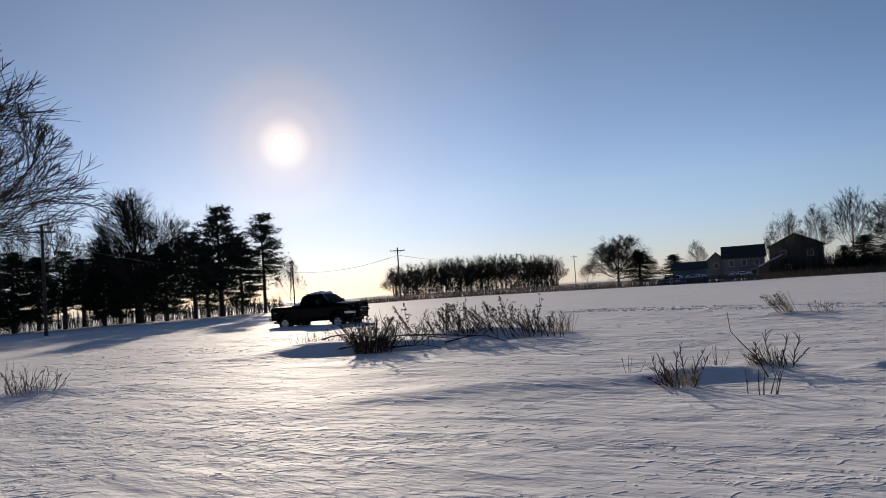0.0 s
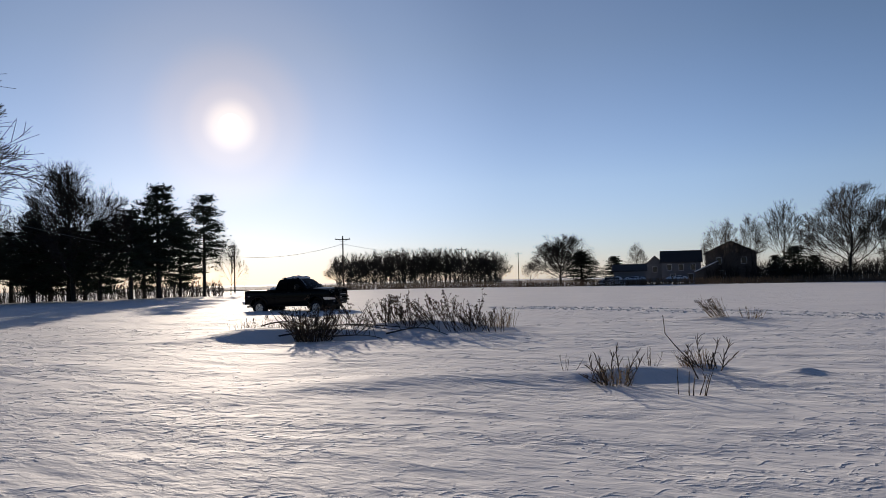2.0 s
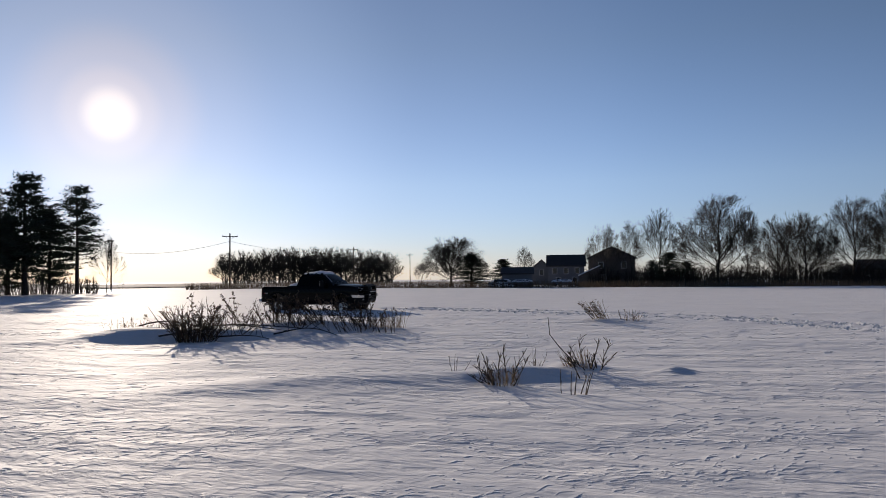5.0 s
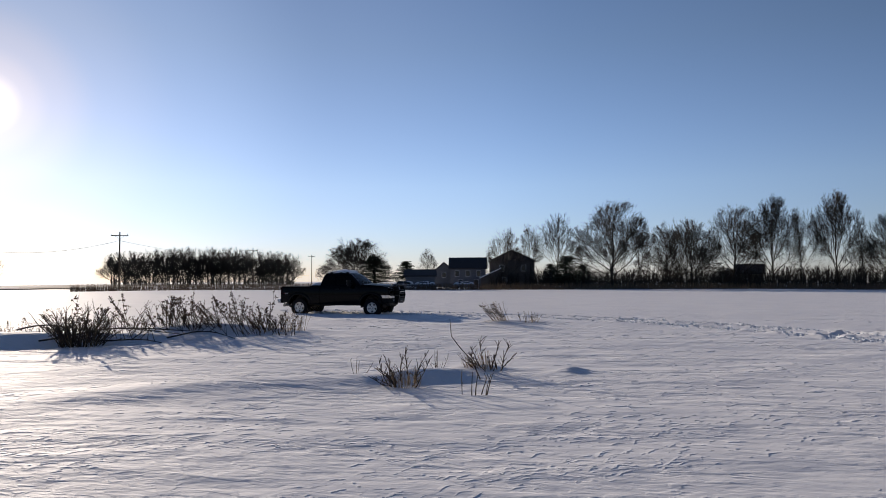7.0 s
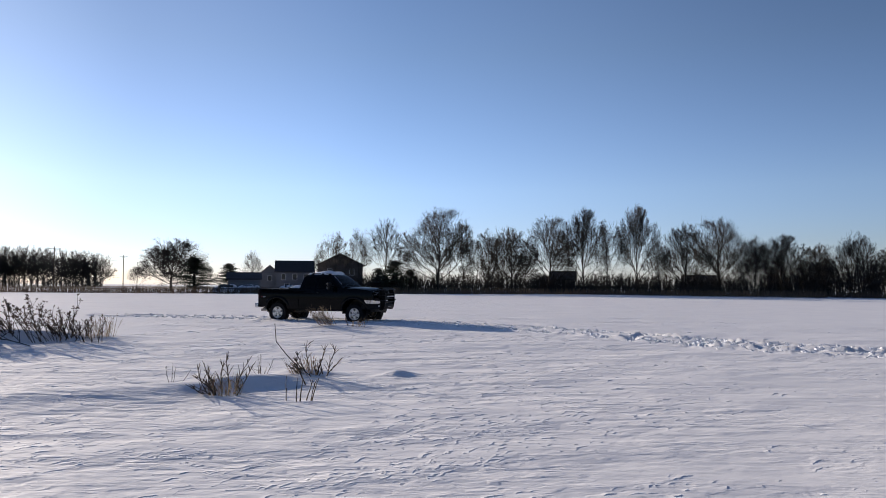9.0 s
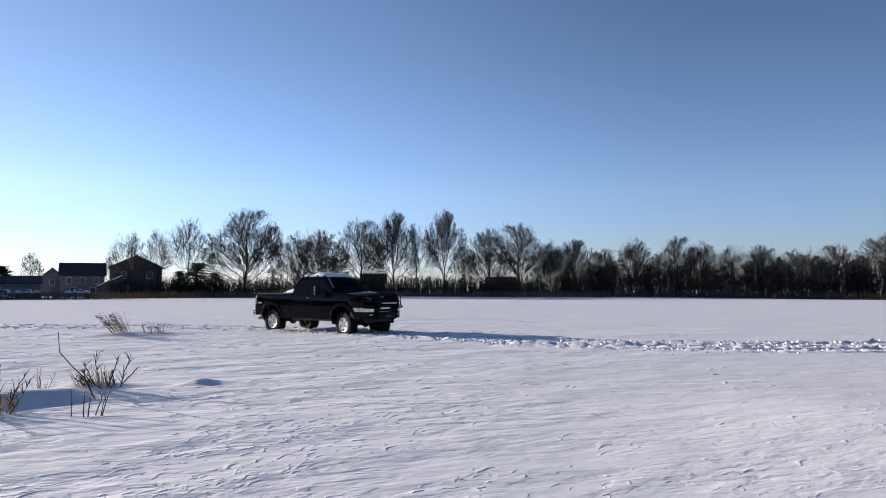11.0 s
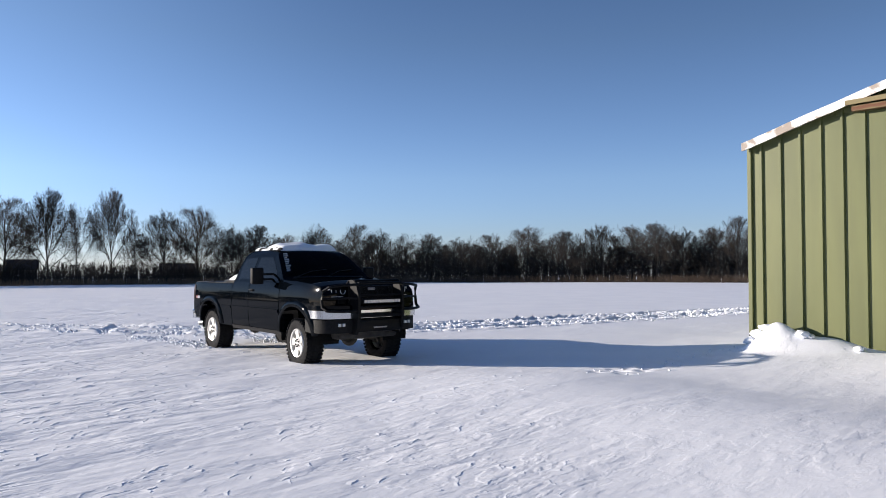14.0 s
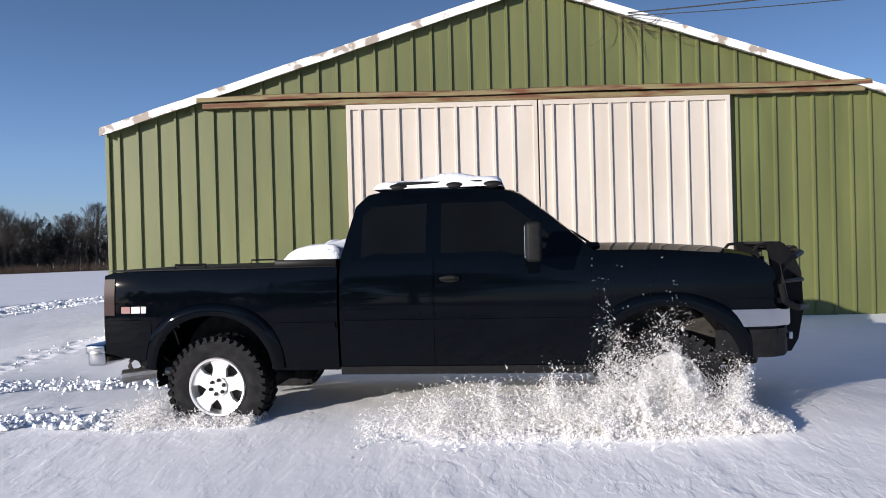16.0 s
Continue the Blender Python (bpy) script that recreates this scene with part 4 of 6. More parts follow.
    box(bm, 4.646, 4.652, -0.13, 0.13, 0.70, 0.722)
    part("lettering_bar", bm, SILVER, g, "pale lettering bar", smooth=0)
    bm = bmesh.new()
    box(bm, 4.655, 4.70, -0.37, 0.37, 1.11, 1.175, 0.008)
    bar = part("light_bar", bm, BLACK, g, "slim led light bar")
    for k in range(24):
        bm = bmesh.new()
        y = -0.345 + k * 0.03
        box(bm, 4.70, 4.706, y - 0.012, y + 0.012, 1.12, 1.165)
        ob = part("led_lens", bm, LENS, bar, "clear led lens", smooth=0) if k == 0 else new("led_lens", bpy.data.objects["led_lens"].data)
        if k:
            bm.free()
            ob.parent = bar
            ob.location = (0, 0.03 * k, 0)
    # chassis
    bm = bmesh.new()
    for s in (-1, 1):
        box(bm, -0.9, 4.2, min(s * 0.42, s * 0.50), max(s * 0.42, s * 0.50), 0.50, 0.62, 0.01)
    box(bm, 0.6, 2.9, -0.45, 0.45, 0.50, 0.58, 0.01)
    box(bm, 3.9, 4.35, -0.6, 0.6, 0.50, 0.66, 0.05)
    part("chassis", bm, FRAMEDARK, t)
    bm = bmesh.new()
    box(bm, 3.05, 4.2, -0.46, 0.46, 0.60, 1.15, 0.02)
    part("engine", bm, FRAMEDARK, t)
    bm = bmesh.new()
    box(bm, -0.6, 0.6, -0.46, 0.46, 0.64, 1.1, 0.02)
    part("bed_floor", bm, FRAMEDARK, t)
    bm = bmesh.new()
    tube(bm, [(0, -0.75, 0.42), (0, 0.75, 0.42)], 0.045, 10)
    bmesh.ops.create_uvsphere(bm, u_segments=14, v_segments=10, radius=0.14, matrix=Matrix.Translation((0, 0.02, 0.42)))
    tube(bm, [(0.1, 0, 0.44), (2.2, 0, 0.55)], 0.04, 8)
    part("rear_axle", bm, FRAMEDARK, t)
    for s in (-1, 1):
        bm = bmesh.new()
        tube(bm, [(WHEELBASE, s * 0.12, 0.45), (WHEELBASE, s * 0.74, 0.42)], 0.03, 8)
        tube(bm, [(3.3, s * 0.45, 0.52), (WHEELBASE, s * 0.72, 0.34), (3.95, s * 0.45, 0.52)], 0.03, 8)
        part("control_arm", bm, FRAMEDARK, t)
        bm = bmesh.new()
        tube(bm, [(-0.62, s * 0.5, 0.58), (0, s * 0.5, 0.50), (0.68, s * 0.5, 0.58)], 0.03, 6)
        part("leaf_spring", bm, FRAMEDARK, t)
        bm = bmesh.new()
        tube(bm, [(0.15, s * 0.5, 0.40), (0.0, s * 0.5, 0.85)], 0.03, 8)
        part("shock_absorber", bm, FRAMEDARK, t)
    bm = bmesh.new()
    bmesh.ops.create_uvsphere(bm, u_segments=14, v_segments=10, radius=0.15, matrix=Matrix.Translation((WHEELBASE, 0.1, 0.45)))
    part("differential", bm, FRAMEDARK, t)
    wheels = []
    for wx, s in ((0.0, -1), (0.0, 1), (WHEELBASE, -1), (WHEELBASE, 1)):
        w = new("wheel")
        w.parent = t
        w.location = (wx, s * 0.80, 0.42)
        wheel_parts(w, s)
        wheels.append((w, wx, s))
    # the nose is a little longer than the rest was drawn
    meshes = {o.data for o in t.children_recursive if o.data and o.parent not in [w for w, _, _ in wheels]}
    for me in meshes:
        for v in me.vertices:
            if v.co.x > 3.95:
                v.co.x = 3.95 + (v.co.x - 3.95) * 1.16
    return t, wheels


truck, wheels = make_truck()


# ---- trees ----
def bare_tree(rng, limbs=7, open_=45, levels=4, trunk=0.20, density=1.0, fork=2.0, lean=0.0, droop=0.0, thin_least=0.015):
    """Trunk and twig polylines of a leafless tree about 10 m high: lists of (points, first radius, last radius).
    Shoots leave their parent all along it and end about where it ends, which rounds the crown off."""
    thick, thin = [], []

    def shoot(p, d, length, r, level):
        n = 6 if level == 1 else 4 if level == 2 else 2 if level == 3 else 1
        pts = [p.copy()]
        for k in range(n):
            d = (d + Vector((rng.uniform(-1, 1), rng.uniform(-1, 1), rng.uniform(-0.7, 0.9))) * (0.15 if level < 2 else 0.2) + Vector((lean * 0.05, 0, 0.035 - droop))).normalized()
            p = p + d * (length / n)
            pts.append(p.copy())
        (thick if level < 2 else thin).append((pts, r, max(r * 0.35, thin_least * 0.6)))
        if level >= levels:
            return
        kids = max(2, int((12 if level == 1 else 8 if level == 2 else 6) * density))
        for k in range(kids):
            f = 0.14 + 0.84 * (k + rng.random()) / kids
            i = min(int(f * n), n - 1)
            q = pts[i].lerp(pts[i + 1], f * n - i)
            axis = (pts[i + 1] - pts[i]).normalized()
            side = axis.cross(Vector((rng.uniform(-1, 1), rng.uniform(-1, 1), rng.uniform(-1, 1)))).normalized()
            nd = (axis + side * rng.uniform(0.45, 0.95) + Vector((0, 0, 0.08))).normalized()
            shoot(q, nd, length * ((1 - f) * rng.uniform(0.55, 0.95) + rng.uniform(0.10, 0.22)), max(r * (0.5 - 0.2 * f), thin_least), level + 1)

    base = Vector((0, 0, -0.3))
    top = Vector((rng.uniform(-0.2, 0.2), rng.uniform(-0.2, 0.2), fork))
    crown = top + Vector((rng.uniform(-0.3, 0.3), rng.uniform(-0.3, 0.3), 2.2))
    thick.append(([base, base.lerp(top, 0.5), top], trunk * 1.3, trunk))
    thick.append(([top, crown], trunk, trunk * 0.6))
    for k in range(limbs):
        a = k * 2.4 + rng.uniform(-0.4, 0.4)
        lean_out = radians(open_) * math.sqrt(k / max(1, limbs - 1))
        d = Vector((math.cos(a) * math.sin(lean_out), math.sin(a) * math.sin(lean_out), math.cos(lean_out)))
        up = max(0.0, 1 - 1.3 * k / limbs)
        far = (10 - fork - 2.2 * up) * (1.0 - 0.26 * (lean_out / radians(60)) ** 1.2) * rng.uniform(0.85, 1.0)
        shoot(top.lerp(crown, up) - Vector((0, 0, rng.uniform(0, fork * 0.35) * k / limbs)), d, far, trunk * (0.62 if k == 0 else rng.uniform(0.34, 0.5)), 1)
    return thick, thin


def tubes_mesh(name, lines, sides, material):
    """One mesh of many tapered round twigs."""
    verts, faces = [], []
    for pts, r0, r1 in lines:
        n = len(pts)
        start = len(verts)
        d = (pts[-1] - pts[0]).normalized()
        a = d.orthogonal().normalized()
        b = d.cross(a)
        for i, p in enumerate(pts):
            r = r0 + (r1 - r0) * i / (n - 1)
            for k in range(sides):
                verts.append(p + (a * math.cos(k * math.tau / sides) + b * math.sin(k * math.tau / sides)) * r)
        for i in range(n - 1):
            for k in range(sides):
                q = start + i * sides
                faces.append((q + k, q + (k + 1) % sides, q + sides + (k + 1) % sides, q + sides + k))
    me = bpy.data.meshes.new(name)
    me.from_pydata([tuple(v) for v in verts], [], faces)
    me.materials.append(material)
    me.shade_smooth()
    return me


def tree_kind(seed, label, group, **how):
    rng = random.Random(seed)
    thick, thin = bare_tree(rng, **how)
    top = max(p.z for pts, _, _ in thick + thin for p in pts)
    wide = np.percentile([math.hypot(p.x, p.y) for pts, _, _ in thin for p in pts], 96)
    t = new("bare_tree")
    tagged(t, label, "tree", group)
    o = new("trunk", tubes_mesh("trunk", thick, 6, BARK))
    o.parent = t
    o = new("crown", tubes_mesh("crown", thin, 3, TWIG))
    o.parent = t
    return t, top, wide


KINDS = [
    tree_kind(11, "leafless broad-crowned tree at snowy field edge", "trees along the field", limbs=11, open_=68, density=0.9, fork=1.7, trunk=0.15),
    tree_kind(12, "leafless round-crowned tree at snowy field edge", "trees along the field", limbs=12, open_=78, density=0.92, fork=1.3, trunk=0.15),
    tree_kind(13, "leafless slender tree at snowy field edge", "trees along the field", limbs=7, open_=55, density=0.8, fork=2.0, trunk=0.11),
    tree_kind(14, "leafless spreading tree at snowy field edge", "trees along the field", limbs=11, open_=74, density=0.88, fork=1.2, lean=0.3, trunk=0.15),
    tree_kind(15, "leafless upright tree with dense twigs at field edge", "trees along the field", limbs=10, open_=58, density=0.92, fork=1.6, trunk=0.14),
    tree_kind(16, "leafless tree in a far copse", "trees of the copse", limbs=9, open_=60, density=0.9, fork=1.6, levels=3, trunk=0.15, thin_least=0.032),
    tree_kind(17, "leafless round tree in a far copse", "trees of the copse", limbs=10, open_=72, density=0.9, fork=1.2, levels=3, trunk=0.15, thin_least=0.032),
    tree_kind(18, "large leafless tree with dense spreading limbs", "large bare trees", limbs=13, open_=72, density=1.2, fork=1.6, thin_least=0.010, trunk=0.16),
]
USED = set()


def plant(kind, az, top_el, width, d, spin=None):
    """Sets a tree in a direction, its top at that elevation, its crown that many degrees wide."""
    t, top, wide = KINDS[kind]
    x, y = polar(az, d)
    z = gh(x, y)
    h = EYE[2] + d * math.tan(radians(top_el)) - z
    w = math.tan(radians(width / 2)) * d
    sz, sxy = 1.07 * h / top, 1.05 * w / wide
    m = pose(x, y, z, 0, 0, spin if spin is not None else (az * 77) % 360) @ Matrix.Diagonal((sxy, sxy, sz, 1))
    if kind in USED:
        return copy_thing(t, m @ Matrix.Diagonal([1 / s for s in t.scale] + [1]))
    USED.add(kind)
    t.matrix_world = m
    return t


FIELD_TREES = [
    (2, -25.3, 3.35, 2.6), (2, -27.3, 3.6, 2.2), (2, -29.3, 4.43, 3.2), (0, -33.5, 5.3, 5.6), (2, -35.5, 4.34, 2.2), (3, -37.6, 3.75, 3.8), (1, -39.4, 3.8, 3.8),
    (0, -42.3, 4.7, 4.2), (4, -45.0, 5.25, 3.4), (2, -46.8, 4.3, 2.6), (4, -49.1, 5.4, 3.0), (2, -50.6, 2.8, 2.2), (1, -52.5, 4.0, 3.2), (0, -54.9, 4.35, 4.8),
    (3, -57.3, 3.1, 2.6), (4, -59.2, 3.1, 3.4), (1, -61.4, 2.4, 2.8), (3, -63.8, 3.2, 3.0), (0, -66.8, 3.25, 3.2), (3, -68.7, 2.85, 3.2), (2, -70.8, 2.5, 2.8),
    (1, -72.8, 2.5, 3.2), (3, -75.2, 2.25, 4.0), (0, -77.4, 2.45, 3.2), (1, -80.3, 3.0, 4.0), (4, -83.1, 2.65, 3.6), (1, -86.0, 3.05, 3.6), (0, -88.4, 3.0, 4.0),
    (4, -90.2, 3.15, 3.4), (3, -92.0, 2.8, 3.4), (1, -94.0, 2.8, 3.2), (0, -95.9, 3.5, 3.8), (4, -98.6, 3.4, 3.6), (1, -101.5, 3.2, 4.0), (0, -105.0, 3.3, 4.0),
]
for k, (kind, az, el, w) in enumerate(FIELD_TREES):
    plant(kind, az, el, w * 1.28, 150 + (k * 37 % 11))
for kind, az, el, w, d in ((7, 23.1, 8.1, 8.6, 104), (2, 28.5, 6.7, 4.4, 112), (2, 12.4, 2.7, 2.4, 120), (7, -13.3, 2.65, 5.2, 165), (2, -19.1, 1.85, 1.9, 190), (2, -10.9, 0.7, 1.6, 170), (7, 41.4, 22.0, 28.0, 48), (2, -24.0, 1.7, 0.9, 200), (2, 31.0, 6.2, 4.0, 114), (4, 44.0, 10.0, 9.0, 90)):
    plant(kind, az, el, w, d)
# the copse far across the fields
rngt = random.Random(77)
for k in range(38):
    f = (k + rngt.uniform(0.1, 0.9)) / 38
    plant(5 + k % 2, 4.6 - 13.2 * f, (1.0 + 0.95 * math.sin(math.pi * (0.10 + 0.80 * f)) ** 0.6) * rngt.uniform(0.92, 1.02), rngt.uniform(1.8, 2.6), rngt.uniform(285, 320))


# evergreens
def pine(seed, bare):
    rng = random.Random(seed)
    t = new("pine_tree")
    tagged(t, "dark evergreen pine standing in snow", "tree", "pines beside the road")
    lines = [([Vector((0, 0, -0.3)), Vector((0.05, 0, 5)), Vector((0, 0.05, 9.8))], 0.17, 0.03)]
    verts, faces = [], []
    z = bare
    while z < 9.9:
        f = (z - bare) / (10 - bare)
        reach = (1.9 * (1 - f) ** 0.75 + 0.25) * rng.uniform(0.75, 1.15) * (0.6 + 0.6 * min(1, f * 4))
        for k in range(rng.randint(6, 9)):
            a = rng.uniform(0, math.tau)
            L = reach * rng.uniform(0.55, 1.15)
            p = Vector((0, 0, z + rng.uniform(-0.2, 0.2)))
            e = p + Vector((math.cos(a) * L, math.sin(a) * L, rng.uniform(-0.15, 0.35) * L))
            lines.append(([p, p.lerp(e, 0.5) - Vector((0, 0, 0.04)), e], 0.03, 0.010))
            for j in range(int(12 + 23 * L)):
                c = p.lerp(e, rng.uniform(0.3, 1.05)) + Vector((rng.gauss(0, 0.13), rng.gauss(0, 0.13), rng.gauss(0.03, 0.10)))
                for q in range(3):
                    u = Vector((rng.uniform(-1, 1), rng.uniform(-1, 1), rng.uniform(-0.3, 1))).normalized() * rng.uniform(0.12, 0.27)
                    v = u.orthogonal().normalized() * 0.03
                    n = len(verts)
                    verts += [c - v, c + v, c + u]
                    faces.append((n, n + 1, n + 2))
        z += rng.uniform(0.22, 0.42)
    o = new("trunk", tubes_mesh("trunk", lines, 5, BARK))
    o.parent = t
    tagged(raw("needles", verts, faces, NEEDLE, t), kind="stuff")
    return t


PINES = [pine(31, 2.6), pine(32, 1.2), pine(33, 3.4)]
planted = set()
for kind, az, el, w, d in ((0, 17.5, 7.1, 4.0, 88), (2, 14.3, 6.45, 3.2, 90), (0, 19.4, 5.3, 3.6, 86), (1, 21.4, 4.3, 3.4, 84), (1, 25.6, 4.3, 3.4, 86), (0, 28.1, 4.2, 3.6, 84), (1, 31.2, 4.1, 3.8, 82), (0, 23.4, 4.0, 3.4, 88),
                          (1, 16.0, 4.6, 3.0, 92), (0, 26.9, 3.6, 3.2, 92), (1, 29.7, 3.7, 3.4, 90), (1, 33.0, 4.4, 4.0, 80), (0, 35.0, 4.6, 4.0, 82), (1, 37.5, 4.6, 4.0, 80), (1, 18.5, 4.0, 3.0, 90), (1, 22.4, 3.6, 3.0, 92), (1, 24.6, 3.4, 3.0, 92),
                          (1, -14.9, 1.35, 2.6, 150), (1, -17.4, 0.95, 1.9, 158), (1, -30.0, 1.3, 2.4, 152), (1, -31.3, 0.6, 1.6, 156), (1, -28.8, 0.7, 1.4, 160)):
    if az > 0:
        d *= 1.22
    x, y = polar(az, d)
    z = gh(x, y)
    h = EYE[2] + d * math.tan(radians(el)) - z
    sxy = math.tan(radians(w / 2)) * d / 1.6
    m = pose(x, y, z, 0, 0, (az * 131) % 360) @ Matrix.Diagonal((sxy, sxy, h / 10, 1))
    if kind in planted:
        copy_thing(PINES[kind], m @ Matrix.Diagonal([1 / s for s in PINES[kind].scale] + [1]))
    else:
        planted.add(kind)
        PINES[kind].matrix_world = m
for k in {0, 1, 2} - planted:
    PINES[k].matrix_world = pose(-30, 86, gh(-30, 86))


# woods, brush and standing grass that nobody could count
def thicket(name, label, category, count, seed, where, height, material, branches=10, r0=0.03, wiggle=0.3):
    rng = random.Random(seed)
    lines = []
    for k in range(count):
        x, y = where(rng)
        z = gh(x, y)
        h = height(rng, x, y)
        p = Vector((x, y, z - 0.1))
        top = p + Vector((rng.gauss(0, 0.12) * h, rng.gauss(0, 0.12) * h, h))
        midp = p.lerp(top, 0.5) + Vector((rng.gauss(0, 0.05) * h, rng.gauss(0, 0.05) * h, 0))
        lines.append(([p, midp, top], r0 * (0.5 + h / 8), r0 * 0.3))
        for j in range(branches):
            f = rng.uniform(0.25, 0.95)
            q = p.lerp(midp, f * 2) if f < 0.5 else midp.lerp(top, f * 2 - 1)
            a = rng.uniform(0, math.tau)
            L = h * rng.uniform(0.15, 0.4) * (1.1 - f * 0.6)
            e = q + Vector((math.cos(a) * L * wiggle * 2, math.sin(a) * L * wiggle * 2, L * rng.uniform(0.5, 1.0)))
            lines.append(([q, e], r0 * 0.45, r0 * 0.25))
    ob = new(name, tubes_mesh(name, lines, 3, material))
    return tagged(ob, label, category, kind="stuff")


def ring(az0, az1, d0, d1):
    return lambda rng: polar(rng.uniform(az0, az1), rng.uniform(d0, d1))


thicket("far_woods", "leafless thicket of young trees behind the field", "woods", 1500, 41, ring(-104, -58, 160, 190), lambda r, x, y: r.uniform(4.5, 9.0), TWIG, 18, 0.085)
thicket("brush", "bare brush along the field edge", "brush", 2900, 42, ring(-106, -24, 148, 162), lambda r, x, y: r.uniform(1.2, 4.2), TWIG, 9, 0.075)
thicket("yard_brush", "bare brush between the houses and trees", "brush", 1700, 48, ring(-62, -24, 150, 166), lambda r, x, y: r.uniform(1.5, 4.6), TWIG, 9, 0.08)
thicket("low_brush", "bare brush between the roadside pines", "brush", 700, 47, ring(38, 13, 106, 120), lambda r, x, y: r.uniform(1.0, 2.6), TWIG, 9, 0.06)
thicket("copse_brush", "bare brush under a far copse", "brush", 420, 43, ring(-8.7, 4.4, 285, 315), lambda r, x, y: r.uniform(2.0, 6.0) * (0.55 + 0.38 * math.sin(math.pi * (0.06 + 0.88 * (4.4 - math.degrees(math.atan2(-x, y))) / 13.1)) ** 0.7), BARK, 36, 0.065, 0.40)
thicket("standing_grass", "dry tawny grass along the field edge", "grass", 8500, 44, ring(-62, 7, 134, 146), lambda r, x, y: r.uniform(0.5, 1.4), TAWNY, 1, 0.05)
thicket("edge_grass", "dark dry grass at the foot of the woods", "grass", 4500, 46, ring(-106, -60, 140, 150), lambda r, x, y: r.uniform(0.6, 1.7), WEED, 1, 0.06)


# ---- houses and poles beyond the field ----
SIDING_DARK = mat("dark_brown_siding", (0.10, 0.085, 0.075), 0.8, second=(0.075, 0.062, 0.055), scale=0.8, stretch=(0.2, 0.2, 5))
# white siding, its colour darkened to carry the shade on the walls
SIDING_WHITE_SHADED = mat("white_siding_shaded", (0.15, 0.155, 0.17), 0.6, second=(0.12, 0.125, 0.14), scale=0.6, stretch=(0.2, 0.2, 6))
SIDING_GREY = mat("grey_siding", (0.17, 0.18, 0.19), 0.7, second=(0.13, 0.135, 0.145), scale=0.7, stretch=(0.2, 0.2, 5))
SHINGLE = mat("dark_shingles", (0.045, 0.045, 0.05), 0.9, second=(0.03, 0.03, 0.033), scale=3)
PANE = mat("window_glass", (0.02, 0.025, 0.03), 0.08)
TRIMWHITE = mat("white_trim", (0.62, 0.62, 0.62), 0.6)


def house(label, az, d, width, depth, wall, peak, siding, along_view, windows, base=0.0):
    """A gabled house; along_view: the gable faces the field, else the eave side does."""
    h = new("house")
    x, y = polar(az, d)
    h.matrix_world = pose(x, y, gh(x, y) - 0.2 + base, 0, 0, az)
    tagged(h, label, "house")
    bm = bmesh.new()
    w, q = width / 2, depth / 2
    if along_view:
        prof = [(-w, 0), (w, 0), (w, wall), (0, peak), (-w, wall)]
        f = bm.faces.new([bm.verts.new((a, -q, b)) for a, b in prof])
        vec = (0, depth, 0)
    else:
        prof = [(-q, 0), (q, 0), (q, wall), (0, peak), (-q, wall)]
        f = bm.faces.new([bm.verts.new((-w, a, b)) for a, b in prof])
        vec = (width, 0, 0)
    r = bmesh.ops.extrude_face_region(bm, geom=[f])
    bmesh.ops.translate(bm, verts=[v for v in r["geom"] if isinstance(v, bmesh.types.BMVert)], vec=vec)
    bmesh.ops.recalc_face_normals(bm, faces=bm.faces)
    part("wall", bm, siding, h, smooth=0)
    half_span, run = (w, depth) if along_view else (q, width)
    for s in (-1, 1):
        bm = bmesh.new()
        a0, a1 = 0.0, s * (half_span + 0.45)
        slope = (peak - wall) / half_span
        pts = [(a0, peak + 0.02), (a1, peak + 0.02 - slope * abs(a1)), (a1, peak + 0.24 - slope * abs(a1)), (a0, peak + 0.24)]
        if along_view:
            f = bm.faces.new([bm.verts.new((a, -q - 0.4, b)) for a, b in pts])
            vec = (0, depth + 0.8, 0)
        else:
            f = bm.faces.new([bm.verts.new((-w - 0.4, a, b)) for a, b in pts])
            vec = (width + 0.8, 0, 0)
        r = bmesh.ops.extrude_face_region(bm, geom=[f])
        bmesh.ops.translate(bm, verts=[v for v in r["geom"] if isinstance(v, bmesh.types.BMVert)], vec=vec)
        bmesh.ops.recalc_face_normals(bm, faces=bm.faces)
        part("roof", bm, SHINGLE, h, smooth=0)
    for wx, wz, ww, wh in windows:
        bm = bmesh.new()
        yy = -q - 0.03
        for a0, a1, b0, b1 in ((-ww / 2 - 0.1, ww / 2 + 0.1, wh / 2, wh / 2 + 0.1), (-ww / 2 - 0.1, ww / 2 + 0.1, -wh / 2 - 0.1, -wh / 2), (-ww / 2 - 0.1, -ww / 2, -wh / 2, wh / 2), (ww / 2, ww / 2 + 0.1, -wh / 2, wh / 2)):
            box(bm, wx + a0, wx + a1, yy - 0.05, yy + 0.03, wz + b0, wz + b1)
        win = part("window", bm, TRIMWHITE, h, smooth=0)
        bm = bmesh.new()
        box(bm, wx - ww / 2, wx + ww / 2, yy - 0.01, yy + 0.02, wz - wh / 2, wz + wh / 2)
        part("pane", bm, PANE, win, smooth=0)
    return h


big = house("dark brown gabled house beyond the snowy field", -25.8, 160, 9.4, 12, 6.1, 8.35, SIDING_DARK, True, [(-1.6, 1.9, 0.9, 1.3), (2.4, 4.6, 0.9, 1.2), (-2.2, 4.6, 0.9, 1.2)])
bm = bmesh.new()
f = bm.faces.new([bm.verts.new((a, -8.5, b)) for a, b in ((-6.6, 0), (-2.4, 0), (-2.4, 4.4), (-6.6, 2.5))])
r = bmesh.ops.extrude_face_region(bm, geom=[f])
bmesh.ops.translate(bm, verts=[v for v in r["geom"] if isinstance(v, bmesh.types.BMVert)], vec=(0, 4, 0))
bmesh.ops.recalc_face_normals(bm, faces=bm.faces)
